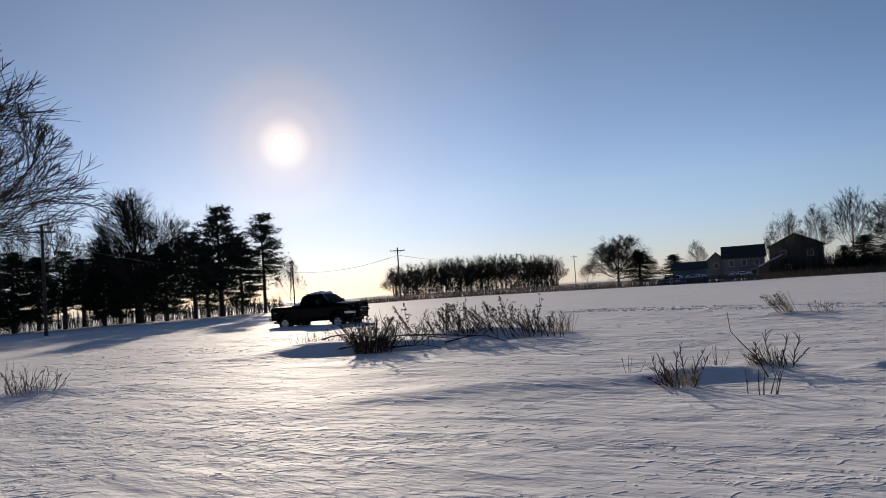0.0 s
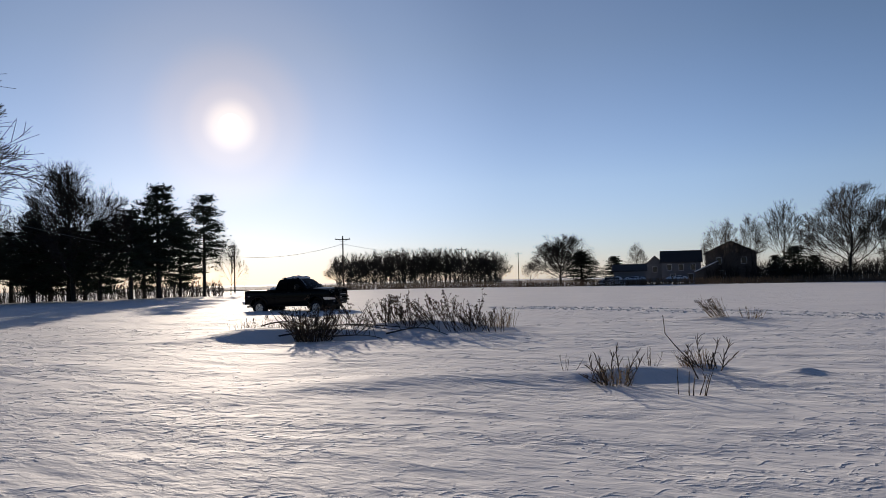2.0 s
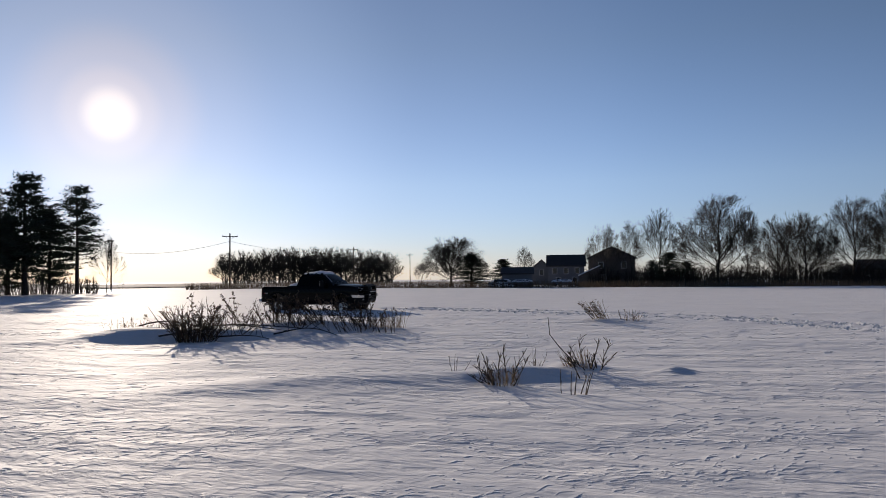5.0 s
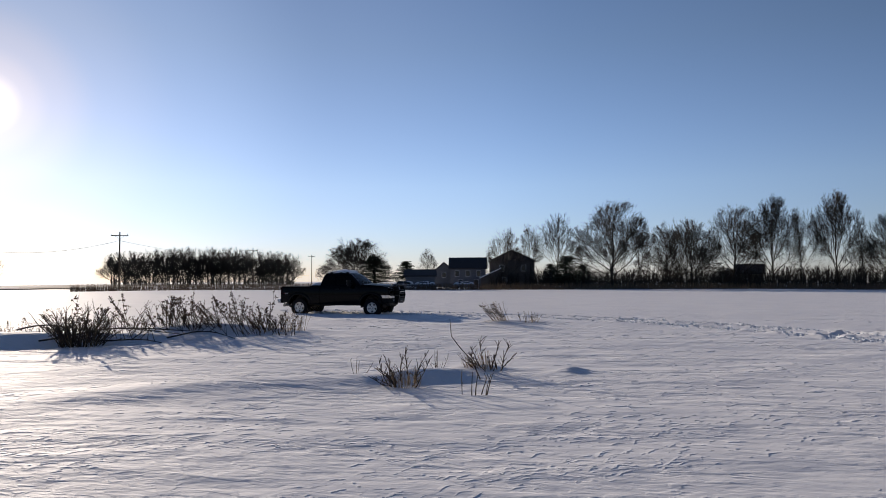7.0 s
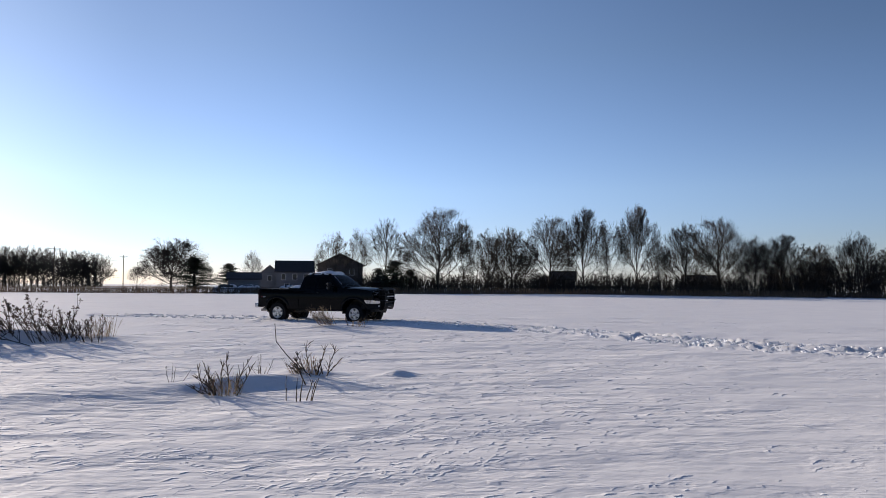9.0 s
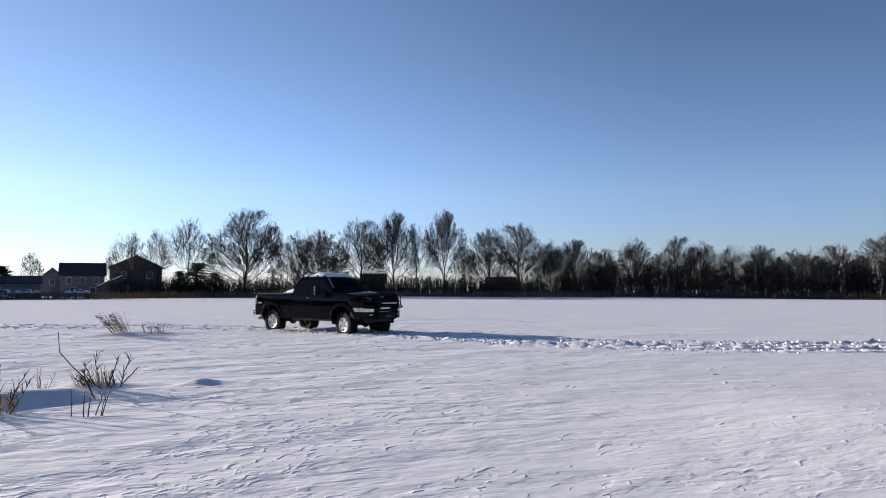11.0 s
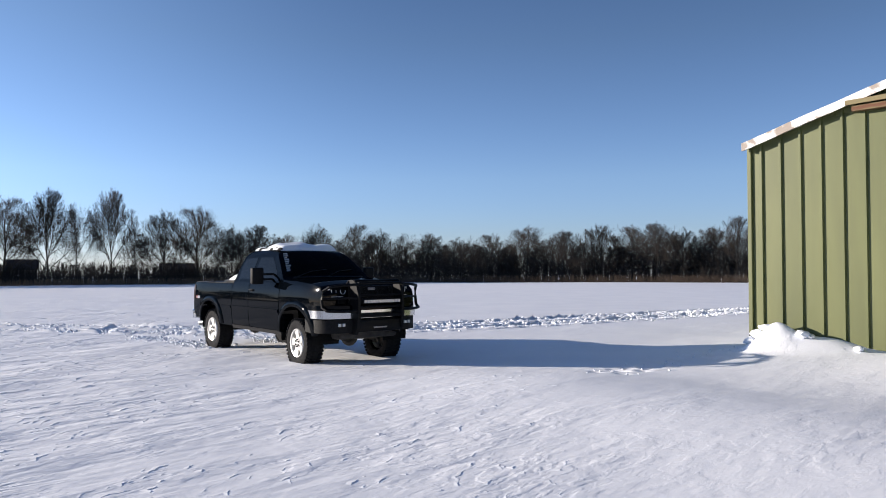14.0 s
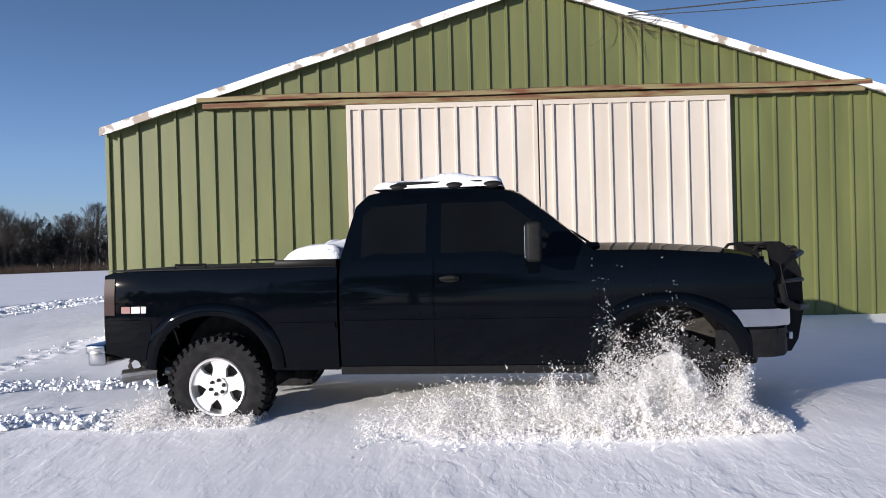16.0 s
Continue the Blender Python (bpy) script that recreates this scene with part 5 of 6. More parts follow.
part("lean_to", bm, SIDING_DARK, big, smooth=0)
bm = bmesh.new()
f = bm.faces.new([bm.verts.new((a, -8.7, b)) for a, b in ((-6.8, 2.45), (-2.3, 4.5), (-2.3, 4.72), (-6.8, 2.68))])
r = bmesh.ops.extrude_face_region(bm, geom=[f])
bmesh.ops.translate(bm, verts=[v for v in r["geom"] if isinstance(v, bmesh.types.BMVert)], vec=(0, 4.4, 0))
bmesh.ops.recalc_face_normals(bm, faces=bm.faces)
part("lean_to_roof", bm, SNOW_LOOSE, big, "snow-covered lean-to roof", smooth=0)
house("white two-storey house with dark roof beyond the field", -22.3, 178, 8.6, 8, 5.0, 7.4, SIDING_WHITE_SHADED, False, [(-2.6, 3.7, 0.9, 1.3), (0.0, 3.7, 0.9, 1.3), (2.6, 3.7, 0.9, 1.3), (-1.8, 1.5, 1.0, 1.3), (2.0, 1.5, 1.0, 1.3)])
house("white house wing with snow on its roof", -20.4, 182, 4.6, 7, 4.4, 6.4, SIDING_WHITE_SHADED, True, [(0.0, 3.4, 0.9, 1.2)])
house("low grey outbuilding beyond the snowy field", -18.5, 155, 6.2, 9, 2.9, 4.1, SIDING_GREY, False, [])
house("dark open shed under the bare trees", -43.4, 163, 5.0, 6, 3.4, 5.0, SIDING_DARK, False, [(-1.0, 1.6, 0.9, 1.0)])
house("small pale cottage behind bare trees", -41.9, 172, 3.2, 5, 3.0, 4.4, SIDING_WHITE_SHADED, True, [(0.2, 1.8, 0.8, 1.1)])
house("low dark outbuilding among the bare trees", -53.5, 168, 7.0, 6, 3.0, 4.3, SIDING_DARK, False, [(1.5, 1.6, 0.9, 1.0)])
house("far house among leafless woods", -79.0, 196, 5.0, 6, 3.2, 4.9, SIDING_GREY, True, [(0, 2.0, 0.9, 1.1)])


def parked_car(label, az, d, length, snow):
    """A car under snow: body, cabin, four wheels."""
    c = new("parked_car")
    x, y = polar(az, d)
    c.matrix_world = pose(x, y, gh(x, y), 0, 0, az)
    tagged(c, label, "car")
    L = length / 2
    bm = bmesh.new()
    box(bm, -L, L, -0.85, 0.85, 0.3, 0.95, 0.16, 3)
    part("body", bm, SIDING_GREY, c)
    bm = bmesh.new()
    box(bm, -L * 0.55, L * 0.5, -0.75, 0.75, 0.9, 1.45, 0.2, 3)
    part("cabin", bm, PANE, c)
    for sx, sy in itertools.product((-0.62, 0.62), (-0.8, 0.8)):
        bm = bmesh.new()
        tube(bm, [(sx * L, sy - 0.1, 0.32), (sx * L, sy + 0.1, 0.32)], 0.32, 14)
        part("wheel", bm, RUBBER, c)
    bm = bmesh.new()
    lump(bm, -L, L, -0.95, 0.95, 0.95 if not snow else 0.2, 0.65 if not snow else 1.5, az)
    part("snow_cover", bm, SNOW_LOOSE, c, "thick snow lying on car")
    return c


parked_car("snow-buried parked car beside grey outbuilding", -17.2, 142, 5.2, True)
parked_car("dark parked car with snow on top beyond field", -18.9, 146, 4.4, False)
parked_car("dark parked car near white house", -22.0, 150, 4.6, False)


def pole(label, az, d, top_el, arm=2.2, turn=0.0):
    p = new("utility_pole")
    x, y = polar(az, d)
    z = gh(x, y)
    h = EYE[2] + d * math.tan(radians(top_el)) - z
    p.matrix_world = pose(x, y, z, 0, 0, az + turn)
    tagged(p, label, "utility pole", "utility poles")
    bm = bmesh.new()
    tube(bm, [(0, 0, -0.5), (0, 0, h)], [0.17, 0.12], 8)
    part("post", bm, WOODPOLE, p)
    if arm:
        bm = bmesh.new()
        box(bm, -arm / 2, arm / 2, -0.15, -0.05, h - 0.75, h - 0.58, 0.01)
        part("crossarm", bm, WOODPOLE, p)
        for k in (-1, 1):
            bm = bmesh.new()
            tube(bm, [(k * arm * 0.46, -0.1, h - 0.58), (k * arm * 0.46, -0.1, h - 0.32)], [0.06, 0.04], 8)
            part("insulator", bm, WIRE, p)
            bm = bmesh.new()
            tube(bm, [(k * arm * 0.3, -0.06, h - 0.7), (0, -0.13, h - 1.3)], 0.03, 6)
            part("brace", bm, STEEL, p)
    return (x, y, z + h)


a = pole("dark wooden utility pole with crossarm by the road", 3.85, 150, 3.1, 3.0)
b = pole("dark wooden utility pole with crossarm far off", -5.55, 215, 2.02, 2.8)
c = pole("dark wooden utility pole with crossarm far off", -10.0, 285, 1.5, 2.6)
e = pole("dark wooden utility pole beside roadside pines", 12.1, 175, 2.2, 0)
g = pole("dark wooden utility pole beside roadside pines", 29.3, 74, 6.0, 2.2)
bm = bmesh.new()
for p, q in ((e, a), (a, b), (b, c), (g, e)):
    tube(bm, sag(Vector(p) - Vector((0, 0, 1.6)), Vector(q) - Vector((0, 0, 1.6)), 1.2, 14), 0.03, 4)
tagged(part("power_line", bm, WIRE), "thin power line strung between utility poles", "wire")

# bare dark ground where the wind has swept the far fields and the road
SOIL = mat("bare_soil", (0.10, 0.085, 0.07), 0.95, second=(0.40, 0.40, 0.42), scale=0.05, stretch=(1, 0.25, 1), low=0.42, high=0.5)


def strip(name, label, az0, az1, d0, d1, material, lift):
    verts, faces, n = [], [], 60
    for k in range(n + 1):
        az = az0 + (az1 - az0) * k / n
        for f in np.linspace(0, 1, 6):
            x, y = polar(az, d0 + (d1 - d0) * f + 3 * math.sin(az * 1.7 + f))
            verts.append((x, y, gh(x, y) + lift))
    for k in range(n):
        for j in range(5):
            q = k * 6 + j
            faces.append((q, q + 6, q + 7, q + 1))
    return tagged(raw(name, verts, faces, material), label, "ground", kind="structure")


strip("bare_field", "wind-swept dark stubble field beyond the snow", 14, -17, 200, 520, SOIL, 0.22)


# ---- weeds and shrubs standing out of the snow ----
def shrub(name, label, x, y, stems, height, spread_, seed, material, lean=(0, 0), heads=0.0, forks=3, r=0.006, base=0.25, curl=0.25):
    """Stems from a small base, forked, some with seed heads; one thing with stems and heads."""
    rng = random.Random(seed)
    ob = new(name)
    z = gh(x, y)
    ob.location = (x, y, z)
    tagged(ob, label, "plant", "weeds in the snow")
    lines, vs, fs = [], [], []
    for k in range(stems):
        a = rng.uniform(0, math.tau)
        q = base * math.sqrt(rng.random())
        p = Vector((math.cos(a) * q, math.sin(a) * q * 0.6, -0.12))
        h = height * rng.uniform(0.55, 1.0)
        d = Vector((math.cos(a) * spread_ * rng.random() + lean[0], math.sin(a) * spread_ * rng.random() + lean[1], 1)).normalized()
        pts = [p.copy()]
        for j in range(6):
            d = (d + Vector((rng.uniform(-1, 1), rng.uniform(-1, 1), rng.uniform(-0.5, 0.4))) * curl * 0.35).normalized()
            p = p + d * (h / 6)
            pts.append(p.copy())
        lines.append((pts, r * rng.uniform(0.7, 1.3), r * 0.4))
        for j in range(forks):
            i = rng.randint(2, 5)
            q = pts[i]
            e = q + (d + Vector((rng.uniform(-1, 1), rng.uniform(-1, 1), rng.uniform(-0.1, 0.6)))).normalized() * h * rng.uniform(0.10, 0.28)
            lines.append(([q, q.lerp(e, 0.5) + Vector((0, 0, 0.015)), e], r * 0.55, r * 0.3))
            if rng.random() < heads:
                tuft(vs, fs, rng, e, h * 0.047)
        if rng.random() < heads:
            for j in range(9):
                tuft(vs, fs, rng, pts[6].lerp(pts[3], rng.random() ** 1.2), h * 0.047)
    o = new("twig_mass", tubes_mesh("twig_mass", lines, 4, material))
    o.parent = ob
    if fs:
        tagged(raw("seed_mass", vs, fs, WEED, ob), kind="stuff")
    return ob


def tuft(vs, fs, rng, p, size):
    for k in range(4):
        u = Vector((rng.uniform(-1, 1), rng.uniform(-1, 1), rng.uniform(-0.2, 1.2))).normalized() * size * rng.uniform(0.7, 1.5)
        v = u.orthogonal().normalized() * size * 0.3
        n = len(vs)
        vs += [p - v * 0.4, p + u * 0.5 - v, p + u, p + u * 0.5 + v]
        fs.append((n, n + 1, n + 2, n + 3))


TWIGGY = mat("shrub_twigs", (0.075, 0.052, 0.038), 0.85, second=(0.045, 0.032, 0.024), scale=6)
shrub("shrub", "tangled brown leafless shrub in drifted snow", -2.1, 18.9, 120, 1.12, 0.9, 61, TWIGGY, heads=0.1, forks=6, r=0.012, base=0.5, curl=0.7)
shrub("grass_tuft", "tawny dry grass tuft in drifted snow", -2.1, 18.7, 60, 0.7, 0.5, 62, STRAW, forks=1, r=0.005, base=0.4)
shrub("dock_weed", "tall dry weed stalks rising from tangled shrub", -2.05, 18.8, 6, 1.5, 0.3, 66, TWIGGY, heads=0.2, forks=4, r=0.008, base=0.35)
shrub("shrub", "sprawling leafless shrub in drifted snow", -1.2, 19.4, 16, 1.3, 1.6, 63, TWIGGY, forks=5, r=0.010, base=0.3, curl=0.8)
rngw = random.Random(9)
for k in range(21):
    f = k / 20
    x = -0.9 + 3.8 * f + rngw.uniform(-0.2, 0.2)
    y = 20.9 - 0.9 * f + rngw.uniform(-0.5, 0.4)
    tall = rngw.choice((0.6, 0.75, 0.9, 1.05, 1.35)) * (1.12 if 0.25 < f < 0.75 else 0.95)
    shrub("dock_weed", "brown seed-headed weed standing in drifted snow", x, y, rngw.randint(5, 13), tall, 0.75, 70 + k, WEED, lean=(rngw.uniform(-0.75, 0.2), 0), heads=0.95, forks=5, r=0.012, base=0.26, curl=0.4)
for x, y, h, n, seed in ((3.2, 20.6, 0.75, 40, 91), (2.8, 20.5, 0.6, 30, 92), (-3.9, 21.4, 0.75, 26, 93), (-3.3, 20.9, 0.7, 16, 94), (-4.5, 21.8, 0.6, 14, 95)):
    shrub("grass_tuft", "thin dry grass tuft standing in snow", x, y, n, h, 0.35, seed, STRAW, heads=0.15, forks=2, r=0.005, base=0.3)
shrub("shrub", "leafless upright shrub in snow", 3.05, 9.75, 15, 0.72, 1.1, 101, TWIGGY, forks=8, r=0.011, base=0.20, curl=0.75)
shrub("grass_tuft", "tawny grass tuft beneath bare shrub", 3.0, 9.7, 60, 0.42, 0.5, 102, STRAW, forks=1, r=0.004, base=0.2)
shrub("shrub", "leafless shrub with pale twigs in snow", 4.75, 10.65, 13, 0.70, 0.95, 103, TWIGGY, forks=8, r=0.011, base=0.22, curl=0.75)
shrub("grass_tuft", "tawny grass tuft beneath bare shrub", 4.6, 10.7, 60, 0.45, 0.5, 104, STRAW, lean=(-0.3, 0), forks=1, r=0.004, base=0.22)
shrub("shrub", "leafless seedling stems in snow", 3.7, 8.75, 6, 0.46, 0.25, 105, TWIGGY, forks=1, r=0.010, base=0.22, curl=0.3)
shrub("shrub", "small leafless seedling in snow", 4.0, 11.0, 8, 0.45, 0.7, 106, TWIGGY, forks=4, r=0.005, base=0.1, curl=0.5)
shrub("shrub", "small leafless seedling in snow", 2.55, 10.6, 4, 0.36, 0.7, 107, TWIGGY, forks=2, r=0.005, base=0.08, curl=0.4)
bm = bmesh.new()
tube(bm, [(4.25, 9.9, gh(4.25, 9.9)), (4.12, 9.92, gh(4.2, 9.9) + 0.28), (3.95, 9.95, gh(4, 10) + 0.45), (3.82, 9.97, gh(4, 10) + 0.62), (3.8, 9.98, gh(4, 10) + 0.88)], [0.010, 0.009, 0.008, 0.006, 0.004], 6)
tagged(part("sapling", bm, TWIGGY), "single curved leafless stem rising from snow", "plant", "weeds in the snow")
shrub("grass_tuft", "wind-bent dry grass tuft in snow", 10.6, 22.7, 46, 1.0, 0.35, 111, STRAW, lean=(-0.75, 0), heads=0.25, forks=2, r=0.006, base=0.3)
shrub("grass_tuft", "low dry grass tuft in snow", 11.5, 22.5, 26, 0.5, 0.8, 112, STRAW, lean=(0.1, 0), heads=0.2, forks=2, r=0.006, base=0.3)
shrub("shrub", "low tangled leafless shrub in snow", -8.1, 13.9, 26, 0.62, 1.0, 113, TWIGGY, lean=(0.3, 0), heads=0.1, forks=5, r=0.007, base=0.4, curl=0.6)
shrub("grass_tuft", "tawny grass tuft beneath tangled shrub", -8.2, 13.9, 40, 0.4, 0.6, 114, STRAW, forks=1, r=0.004, base=0.4)
shrub("grass_tuft", "dry grass stalks bent in snow", -8.9, 14.2, 14, 0.8, 0.6, 115, STRAW, forks=1, r=0.004, base=0.4)
# fallen branches in the drift
rngf = random.Random(17)
for k, (x0, y0, x1, y1) in enumerate(((-2.0, 19.6, 0.9, 20.0), (-3.6, 19.9, -1.6, 19.2), (-1.6, 18.9, -0.3, 18.2), (-0.2, 19.2, 1.4, 18.9), (-3.0, 19.2, 0.2, 19.7))):
    bm = bmesh.new()
    pts = []
    for j in range(9):
        f = j / 8
        x, y = x0 + (x1 - x0) * f, y0 + (y1 - y0) * f + 0.1 * math.sin(f * 7 + k)
        pts.append((x, y, gh(x, y) + 0.05 + 0.09 * math.sin(f * 3.1) * (1 + k % 2)))
    tube(bm, pts, [0.024 - 0.002 * j for j in range(9)], 6)
    for j in range(2, 8):
        p = Vector(pts[j])
        e = p + Vector((rngf.uniform(-0.3, 0.3), rngf.uniform(-0.3, 0.2), rngf.uniform(0.1, 0.4)))
        tube(bm, [p, e], [0.010, 0.004], 5)
    tagged(part("fallen_branch", bm, BARK), "dark fallen branch half buried in snow", "branch", "fallen branches")

# churned clods beside the ruts
rngc = random.Random(23)
cv, cf = [], []


def clod(x, y, size, lift=0.0):
    n = len(cv)
    z = gh(x, y) + size * 0.2 + lift
    for a in range(5):
        t = a * math.tau / 5 + rngc.uniform(-0.3, 0.3)
        cv.append((x + math.cos(t) * size * rngc.uniform(0.6, 1.2), y + math.sin(t) * size * rngc.uniform(0.6, 1.2), z - size * rngc.uniform(0.3, 0.6)))
    for a in range(5):
        t = a * math.tau / 5 + 0.6
        cv.append((x + math.cos(t) * size * rngc.uniform(0.4, 0.9), y + math.sin(t) * size * rngc.uniform(0.4, 0.9), z + size * rngc.uniform(0.2, 0.8)))
    for a in range(5):
        b = (a + 1) % 5
        cf.append((n + a, n + b, n + 5 + a))
        cf.append((n + b, n + 5 + b, n + 5 + a))
    cf.append((n + 9, n + 8, n + 7, n + 6, n + 5)[::-1])


for line_ in RUTS:
    for a, b in zip(line_, line_[1:]):
        L = math.hypot(b[0] - a[0], b[1] - a[1])
        nx, ny = -(b[1] - a[1]) / L, (b[0] - a[0]) / L
        for k in range(int(L * (75 if a[0] < 28 else 10))):
            f = rngc.random()
            off = rngc.choice((-1, 1)) * 0.82 + rngc.gauss(0, 0.26)
            clod(a[0] + (b[0] - a[0]) * f + nx * off, a[1] + (b[1] - a[1]) * f + ny * off, rngc.uniform(0.014, 0.05) * rngc.choice((1, 1, 1, 1, 1.7)))
for k in range(40):
    f = rngc.random()
    f = 0.35 + 0.65 * f
    x, y = 8.0 + 6.8 * f + rngc.gauss(0, 0.25), 2.2 - 3.8 * f + rngc.gauss(0, 0.25)
    clod(x, y, rngc.uniform(0.012, 0.028))
ob = raw("snow_clods", cv, cf, SNOW_LOOSE)
tagged(ob, "churned snow clods beside the wheel ruts", "snow", kind="stuff")
# lumps of broken snow along the barn's foot
for k in range(16):
    bm = bmesh.new()
    f = rngc.random() ** 1.4
    lx = -6.8 + 4.6 * f
    p = barn.matrix_world @ Vector((lx, -0.22 - 0.2 * rngc.random(), 0))
    s = rngc.uniform(0.05, 0.12) * (1.3 - 0.5 * f)
    bmesh.ops.create_icosphere(bm, subdivisions=2, radius=s)
    for v in bm.verts:
        v.co *= 1 + 0.9 * noise.noise(v.co * 8 + Vector((k, 0, 0)))
        v.co.x *= 1.6
        v.co.z *= 0.55
    o = part("snow_lump", bm, SNOW_LOOSE, smooth=50)
    o.location = (p.x, p.y, gh(p.x, p.y) + s * 0.15)
    tagged(o, "broken lump of crusted snow at barn foot", "snow", "snow lumps at the barn")


# ---- snow thrown up by the wheels, in rigid clouds of flakes, and the track that the truck leaves ----
POWDER = bpy.data.materials.new("powder_snow")
POWDER.use_nodes = True
pn, pl = POWDER.node_tree.nodes, POWDER.node_tree.links
pn.clear()
veil, bright, shine, pout = pn.new("ShaderNodeBsdfTranslucent"), pn.new("ShaderNodeBsdfDiffuse"), pn.new("ShaderNodeMixShader"), pn.new("ShaderNodeOutputMaterial")
veil.inputs[0].default_value = bright.inputs[0].default_value = (0.95, 0.94, 0.93, 1)
pl.new(veil.outputs[0], shine.inputs[1])
pl.new(bright.outputs[0], shine.inputs[2])
# each flurry thins out towards its rim
uvs, bary, uv_product, uv_rest = pn.new("ShaderNodeTexCoord"), pn.new("ShaderNodeSeparateXYZ"), pn.new("ShaderNodeMath"), pn.new("ShaderNodeMath")
pl.new(uvs.outputs["UV"], bary.inputs[0])
uv_product.operation = "MULTIPLY"
pl.new(bary.outputs[0], uv_product.inputs[0])
pl.new(bary.outputs[1], uv_product.inputs[1])
uv_rest.operation = "ADD"
pl.new(bary.outputs[0], uv_rest.inputs[0])
pl.new(bary.outputs[1], uv_rest.inputs[1])
uv_left, uv_all, airy, clear_air = pn.new("ShaderNodeMath"), pn.new("ShaderNodeMath"), pn.new("ShaderNodeMixShader"), pn.new("ShaderNodeBsdfTransparent")
uv_left.operation = "SUBTRACT"
uv_left.inputs[0].default_value = 1.0
pl.new(uv_rest.outputs[0], uv_left.inputs[1])
uv_all.operation = "MULTIPLY"
pl.new(uv_product.outputs[0], uv_all.inputs[0])
pl.new(uv_left.outputs[0], uv_all.inputs[1])
dense = pn.new("ShaderNodeMath")
dense.operation, dense.use_clamp = "MULTIPLY", True
dense.inputs[1].default_value = 27 * 1.0
pl.new(uv_all.outputs[0], dense.inputs[0])
pl.new(dense.outputs[0], airy.inputs[0])
pl.new(clear_air.outputs[0], airy.inputs[1])
pl.new(shine.outputs[0], airy.inputs[2])
pl.new(airy.outputs[0], pout.inputs[0])


def cloud(name, label, seed, count, length, height, width, fleck):
    """Flakes that trail back along -x from a wheel at the origin, thick low down and thin above."""
    rs = np.random.RandomState(seed)
    n = int(count * 17)
    u = rs.beta(1.25, 1.7, n)
    top = height * (0.30 + 0.9 * np.sin(np.pi * np.minimum(1, 0.25 + 0.75 * (1 - u))) ** 1.2)
    lumpy = 0.35 + 1.1 * vnoise(u * 7 + seed * 3.1, np.full(n, seed * 1.7), seed)
    z = np.abs(rs.normal(0, 0.33, n)) * top * lumpy
    y = rs.normal(0, 1, n) * width * (0.35 + 0.5 * u)
    swirl = vnoise(u * 11 + seed, z * 9, seed + 5) - 0.5
    x = 0.25 - u * length + swirl * 0.25
    p = np.stack([x, y + swirl * 0.1, z + swirl * 0.12 * height - 0.02], -1)
    size = fleck * 1.75 * rs.uniform(0.5, 1.2, n) * np.where(rs.rand(n) < 0.003, 1.5, 1.0) * np.where(z < 0.30 * top, 1.7, 0.9)
    corners = rs.normal(0, 1, (n, 3, 3)) * size[:, None, None]
    verts = (p[:, None, :] + corners).reshape(-1, 3)
    ob = new(name)
    tagged(ob, label, "snow spray", "snow spray")
    me = bpy.data.meshes.new("flake_cloud")
    me.vertices.add(len(verts))
    me.vertices.foreach_set("co", verts.astype(np.float32).ravel())
    me.loops.add(3 * n)
    me.loops.foreach_set("vertex_index", np.arange(3 * n, dtype=np.int32))
    me.polygons.add(n)
    me.polygons.foreach_set("loop_start", (np.arange(n) * 3).astype(np.int32))
    me.update(calc_edges=True)
    me.uv_layers.new(name="rim").data.foreach_set("uv", np.tile([1.0, 0.0, 0.0, 1.0, 0.0, 0.0], n).astype(np.float32))
    me.materials.append(POWDER)
    flakes = new("flake_cloud", me)
    flakes.parent = ob
    tagged(flakes, kind="stuff")
    return ob


SPRAYS = [  # object, place on the truck, seconds from which it rises, and at which it is full, height under the snow before
    (cloud("snow_spray", "powder snow thrown up beside front wheel", 1, 6800, 1.6, 0.66, 0.22, 0.0058), (4.1, -1.08, 0.02), 14.55, 14.95, 1.3),
    (cloud("snow_spray", "powder snow trailing behind front wheel", 2, 8600, 2.5, 0.36, 0.26, 0.0066), (3.5, -1.05, 0.0), 14.6, 15.0, 1.1),
    (cloud("snow_spray", "tall plume of powder snow at front wheel", 3, 3000, 1.3, 0.85, 0.14, 0.0048), (4.0, -1.0, 0.05), 14.9, 15.35, 1.8),
    (cloud("snow_spray", "low powder snow fanning out from front wheel", 4, 5000, 1.6, 0.36, 0.15, 0.0060), (4.05, -1.08, 0.0), 14.7, 15.2, 0.9),
    (cloud("snow_spray", "low powder snow behind rear wheel", 5, 2600, 1.4, 0.22, 0.16, 0.007), (0.1, -0.95, 0.0), 15.1, 15.6, 0.8),
    (cloud("snow_spray", "light powder snow under the moving truck", 6, 2200, 1.4, 0.34, 0.14, 0.007), (3.5, -0.85, 0.0), 11.6, 12.2, 0.8),
]


def track_piece(seed):
    """A length of churned wheel track, one metre long."""
    rng = random.Random(seed)
    global cv, cf
    keep = cv, cf
    cv, cf = [], []
    for k in range(260):
        off = rng.choice((-1, 1)) * 0.84 + rng.gauss(0, 0.17)
        n0 = len(cv)
        clod(rng.uniform(-0.6, 0.6), off, rng.uniform(0.010, 0.036) * rng.choice((1, 1, 1.5)))
        base = gh(0, 0)
        for i in range(n0, len(cv)):
            q = cv[i]
            cv[i] = (q[0], q[1], q[2] - base)
    ob = raw("snow_track", cv, cf, SNOW_LOOSE, smooth=False)
    tagged(ob, "churned snow of a fresh wheel track", "snow", "fresh wheel track", kind="stuff")
    cv, cf = keep
    return ob


TRACK = []
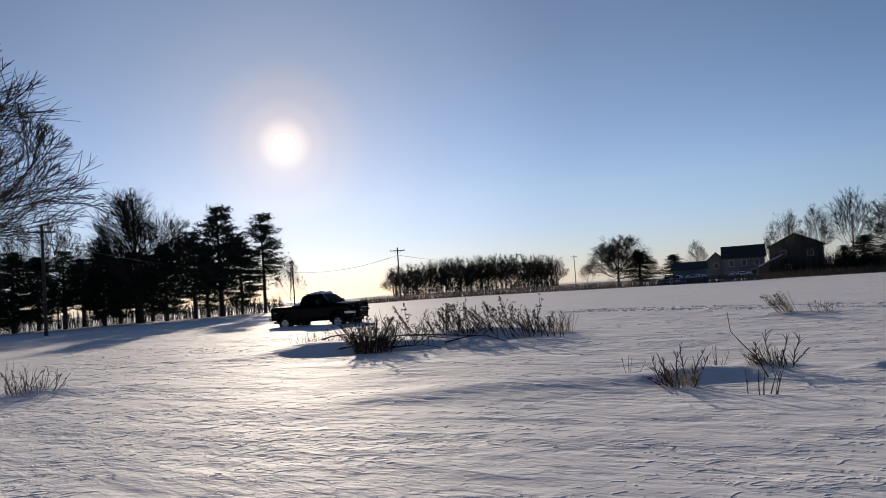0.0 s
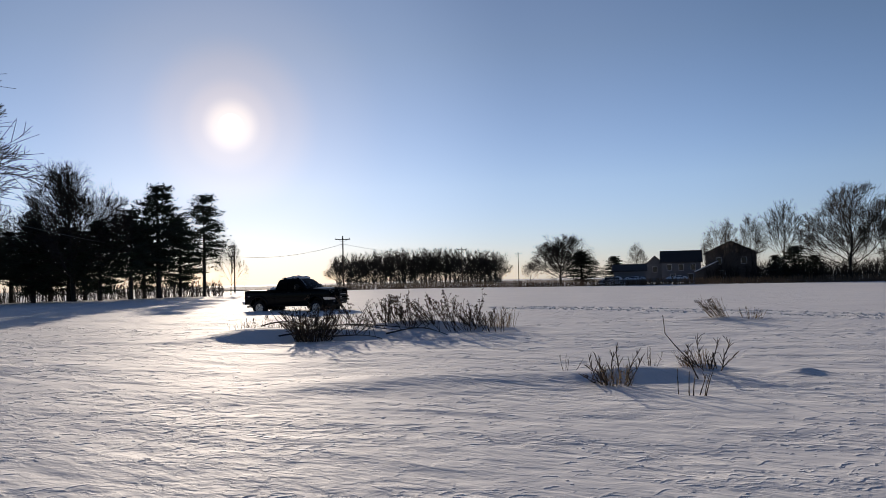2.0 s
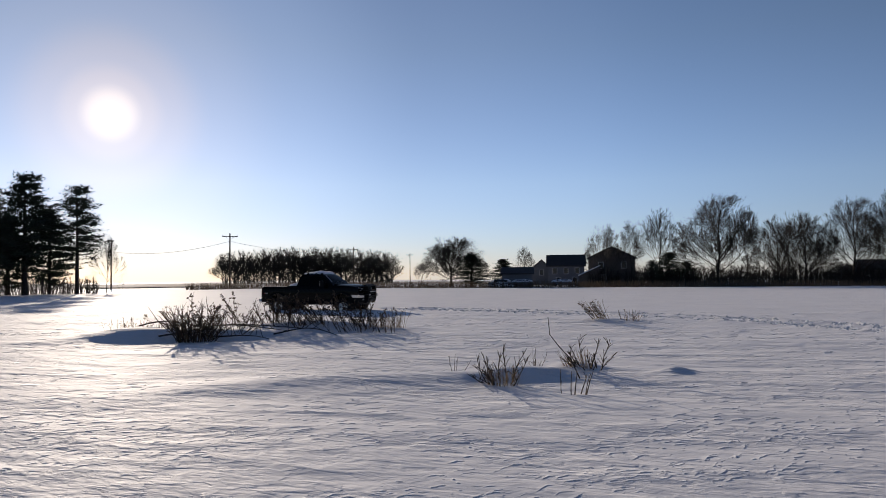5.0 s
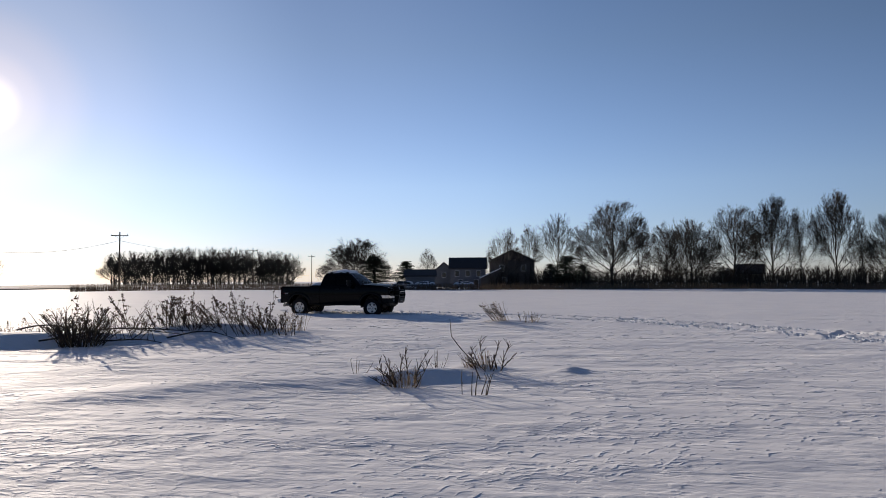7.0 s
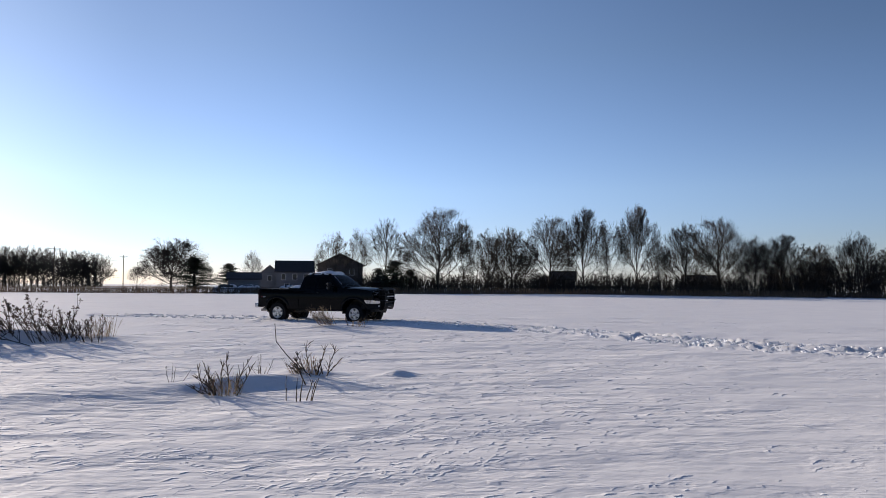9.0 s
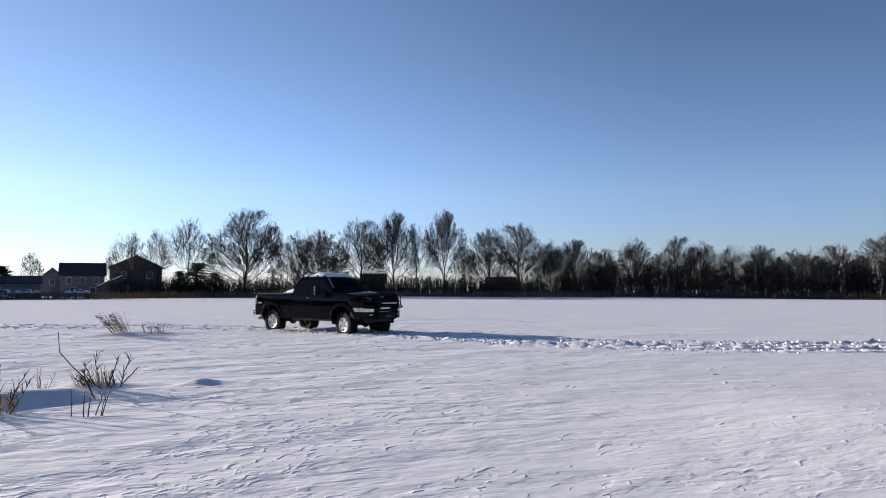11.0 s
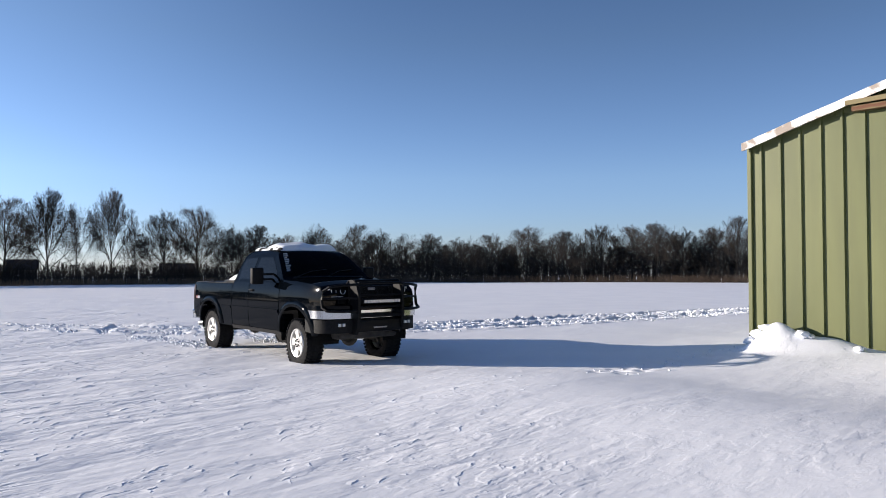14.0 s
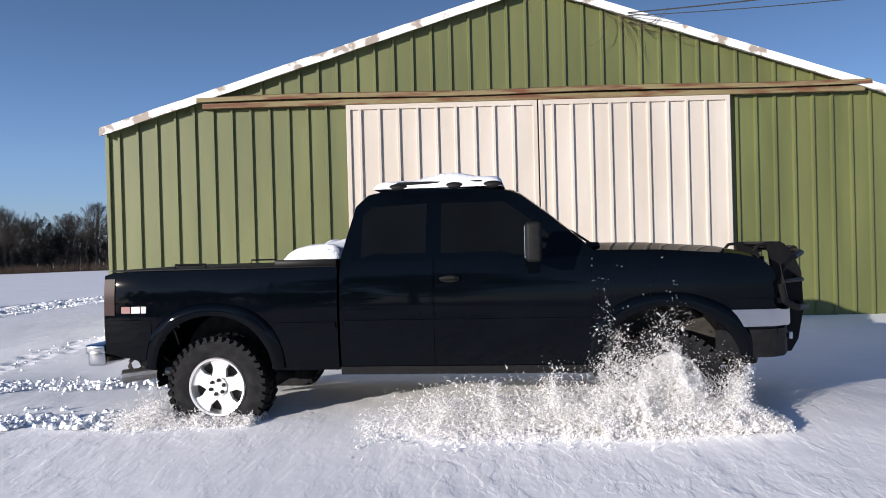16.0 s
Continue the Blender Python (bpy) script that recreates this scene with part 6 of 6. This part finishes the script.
for k in range(17):
    t = 13.3 + k * 0.155
    TRACK.append((track_piece(200 + k), t))


def drive_at(t):
    ts = [r[0] for r in DRIVE]
    return tuple(float(np.interp(t, ts, [r[k] for r in DRIVE])) for k in (1, 2, 3))


def truck_pose(t):
    x, y, h = drive_at(t)
    return pose(x, y, gh(x, y) - float(bank(x, y)) - 0.08 - 0.16 * float(smoothstep(8.5, 4.5, t)) + 0.09 * float(smoothstep(12.5, 15.8, t)), 0, 0, h)


def motions():
    walk(truck, [(t, truck_pose(t)) for t, x, y, h in DRIVE])
    # wheels: rolled angle from the way driven, with the front pair steered into the bend
    turns, angle, last = [], 0.0, drive_at(0)
    for k in range(241):
        t = k / 15
        now = drive_at(t)
        angle += math.degrees(math.hypot(now[0] - last[0], now[1] - last[1]) / 0.41)
        turns.append((t, angle))
        last = now
    for w, wx, s in wheels:
        rows = []
        for t, a in turns:
            ahead, behind = drive_at(min(t + 0.4, 16)), drive_at(max(t - 0.4, 0))
            bend = max(-18, min(18, (ahead[2] - behind[2]) * 0.5)) if wx > 1 else 0
            rows.append((t, pose(wx, s * 0.80, 0.42, 0, 0, bend) @ pose(0, 0, 0, 0, a, 0)))
        walk(w, rows)
    # spray rises out of the snow beside the wheels and goes with them
    for ob, (lx, ly, lz), t0, t1, deep in SPRAYS:
        rows = []
        for k in range(161):
            t = k / 10
            x, y, h = drive_at(t)
            m = pose(x, y, 0, 0, 0, h) @ pose(lx, ly, 0)
            px, py = m.translation.x, m.translation.y
            up = float(smoothstep(t0, t1, t)) * (float(smoothstep(14.1, 13.5, t)) if t0 < 12 else 1.0)
            rows.append((t, pose(px, py, gh(px, py) + lz - deep * (1 - up) + 0.03 * math.sin(t * 9 + lx), 0, 3 * math.sin(t * 7 + ly), h)))
        walk(ob, rows)
    # fresh track heaved up where the rear wheels have passed
    for ob, t in TRACK:
        x, y, h = drive_at(t)
        low, high = pose(x, y, gh(x, y) - 0.3, 0, 0, h), pose(x, y, gh(x, y), 0, 0, h)
        walk(ob, [(0, low), (max(0.1, t - 0.15), low), (t + 0.1, high), (16.0, high)] if t + 0.1 < 15.95 else [(0, low), (t - 0.15, low), (16.0, high)])


motions()
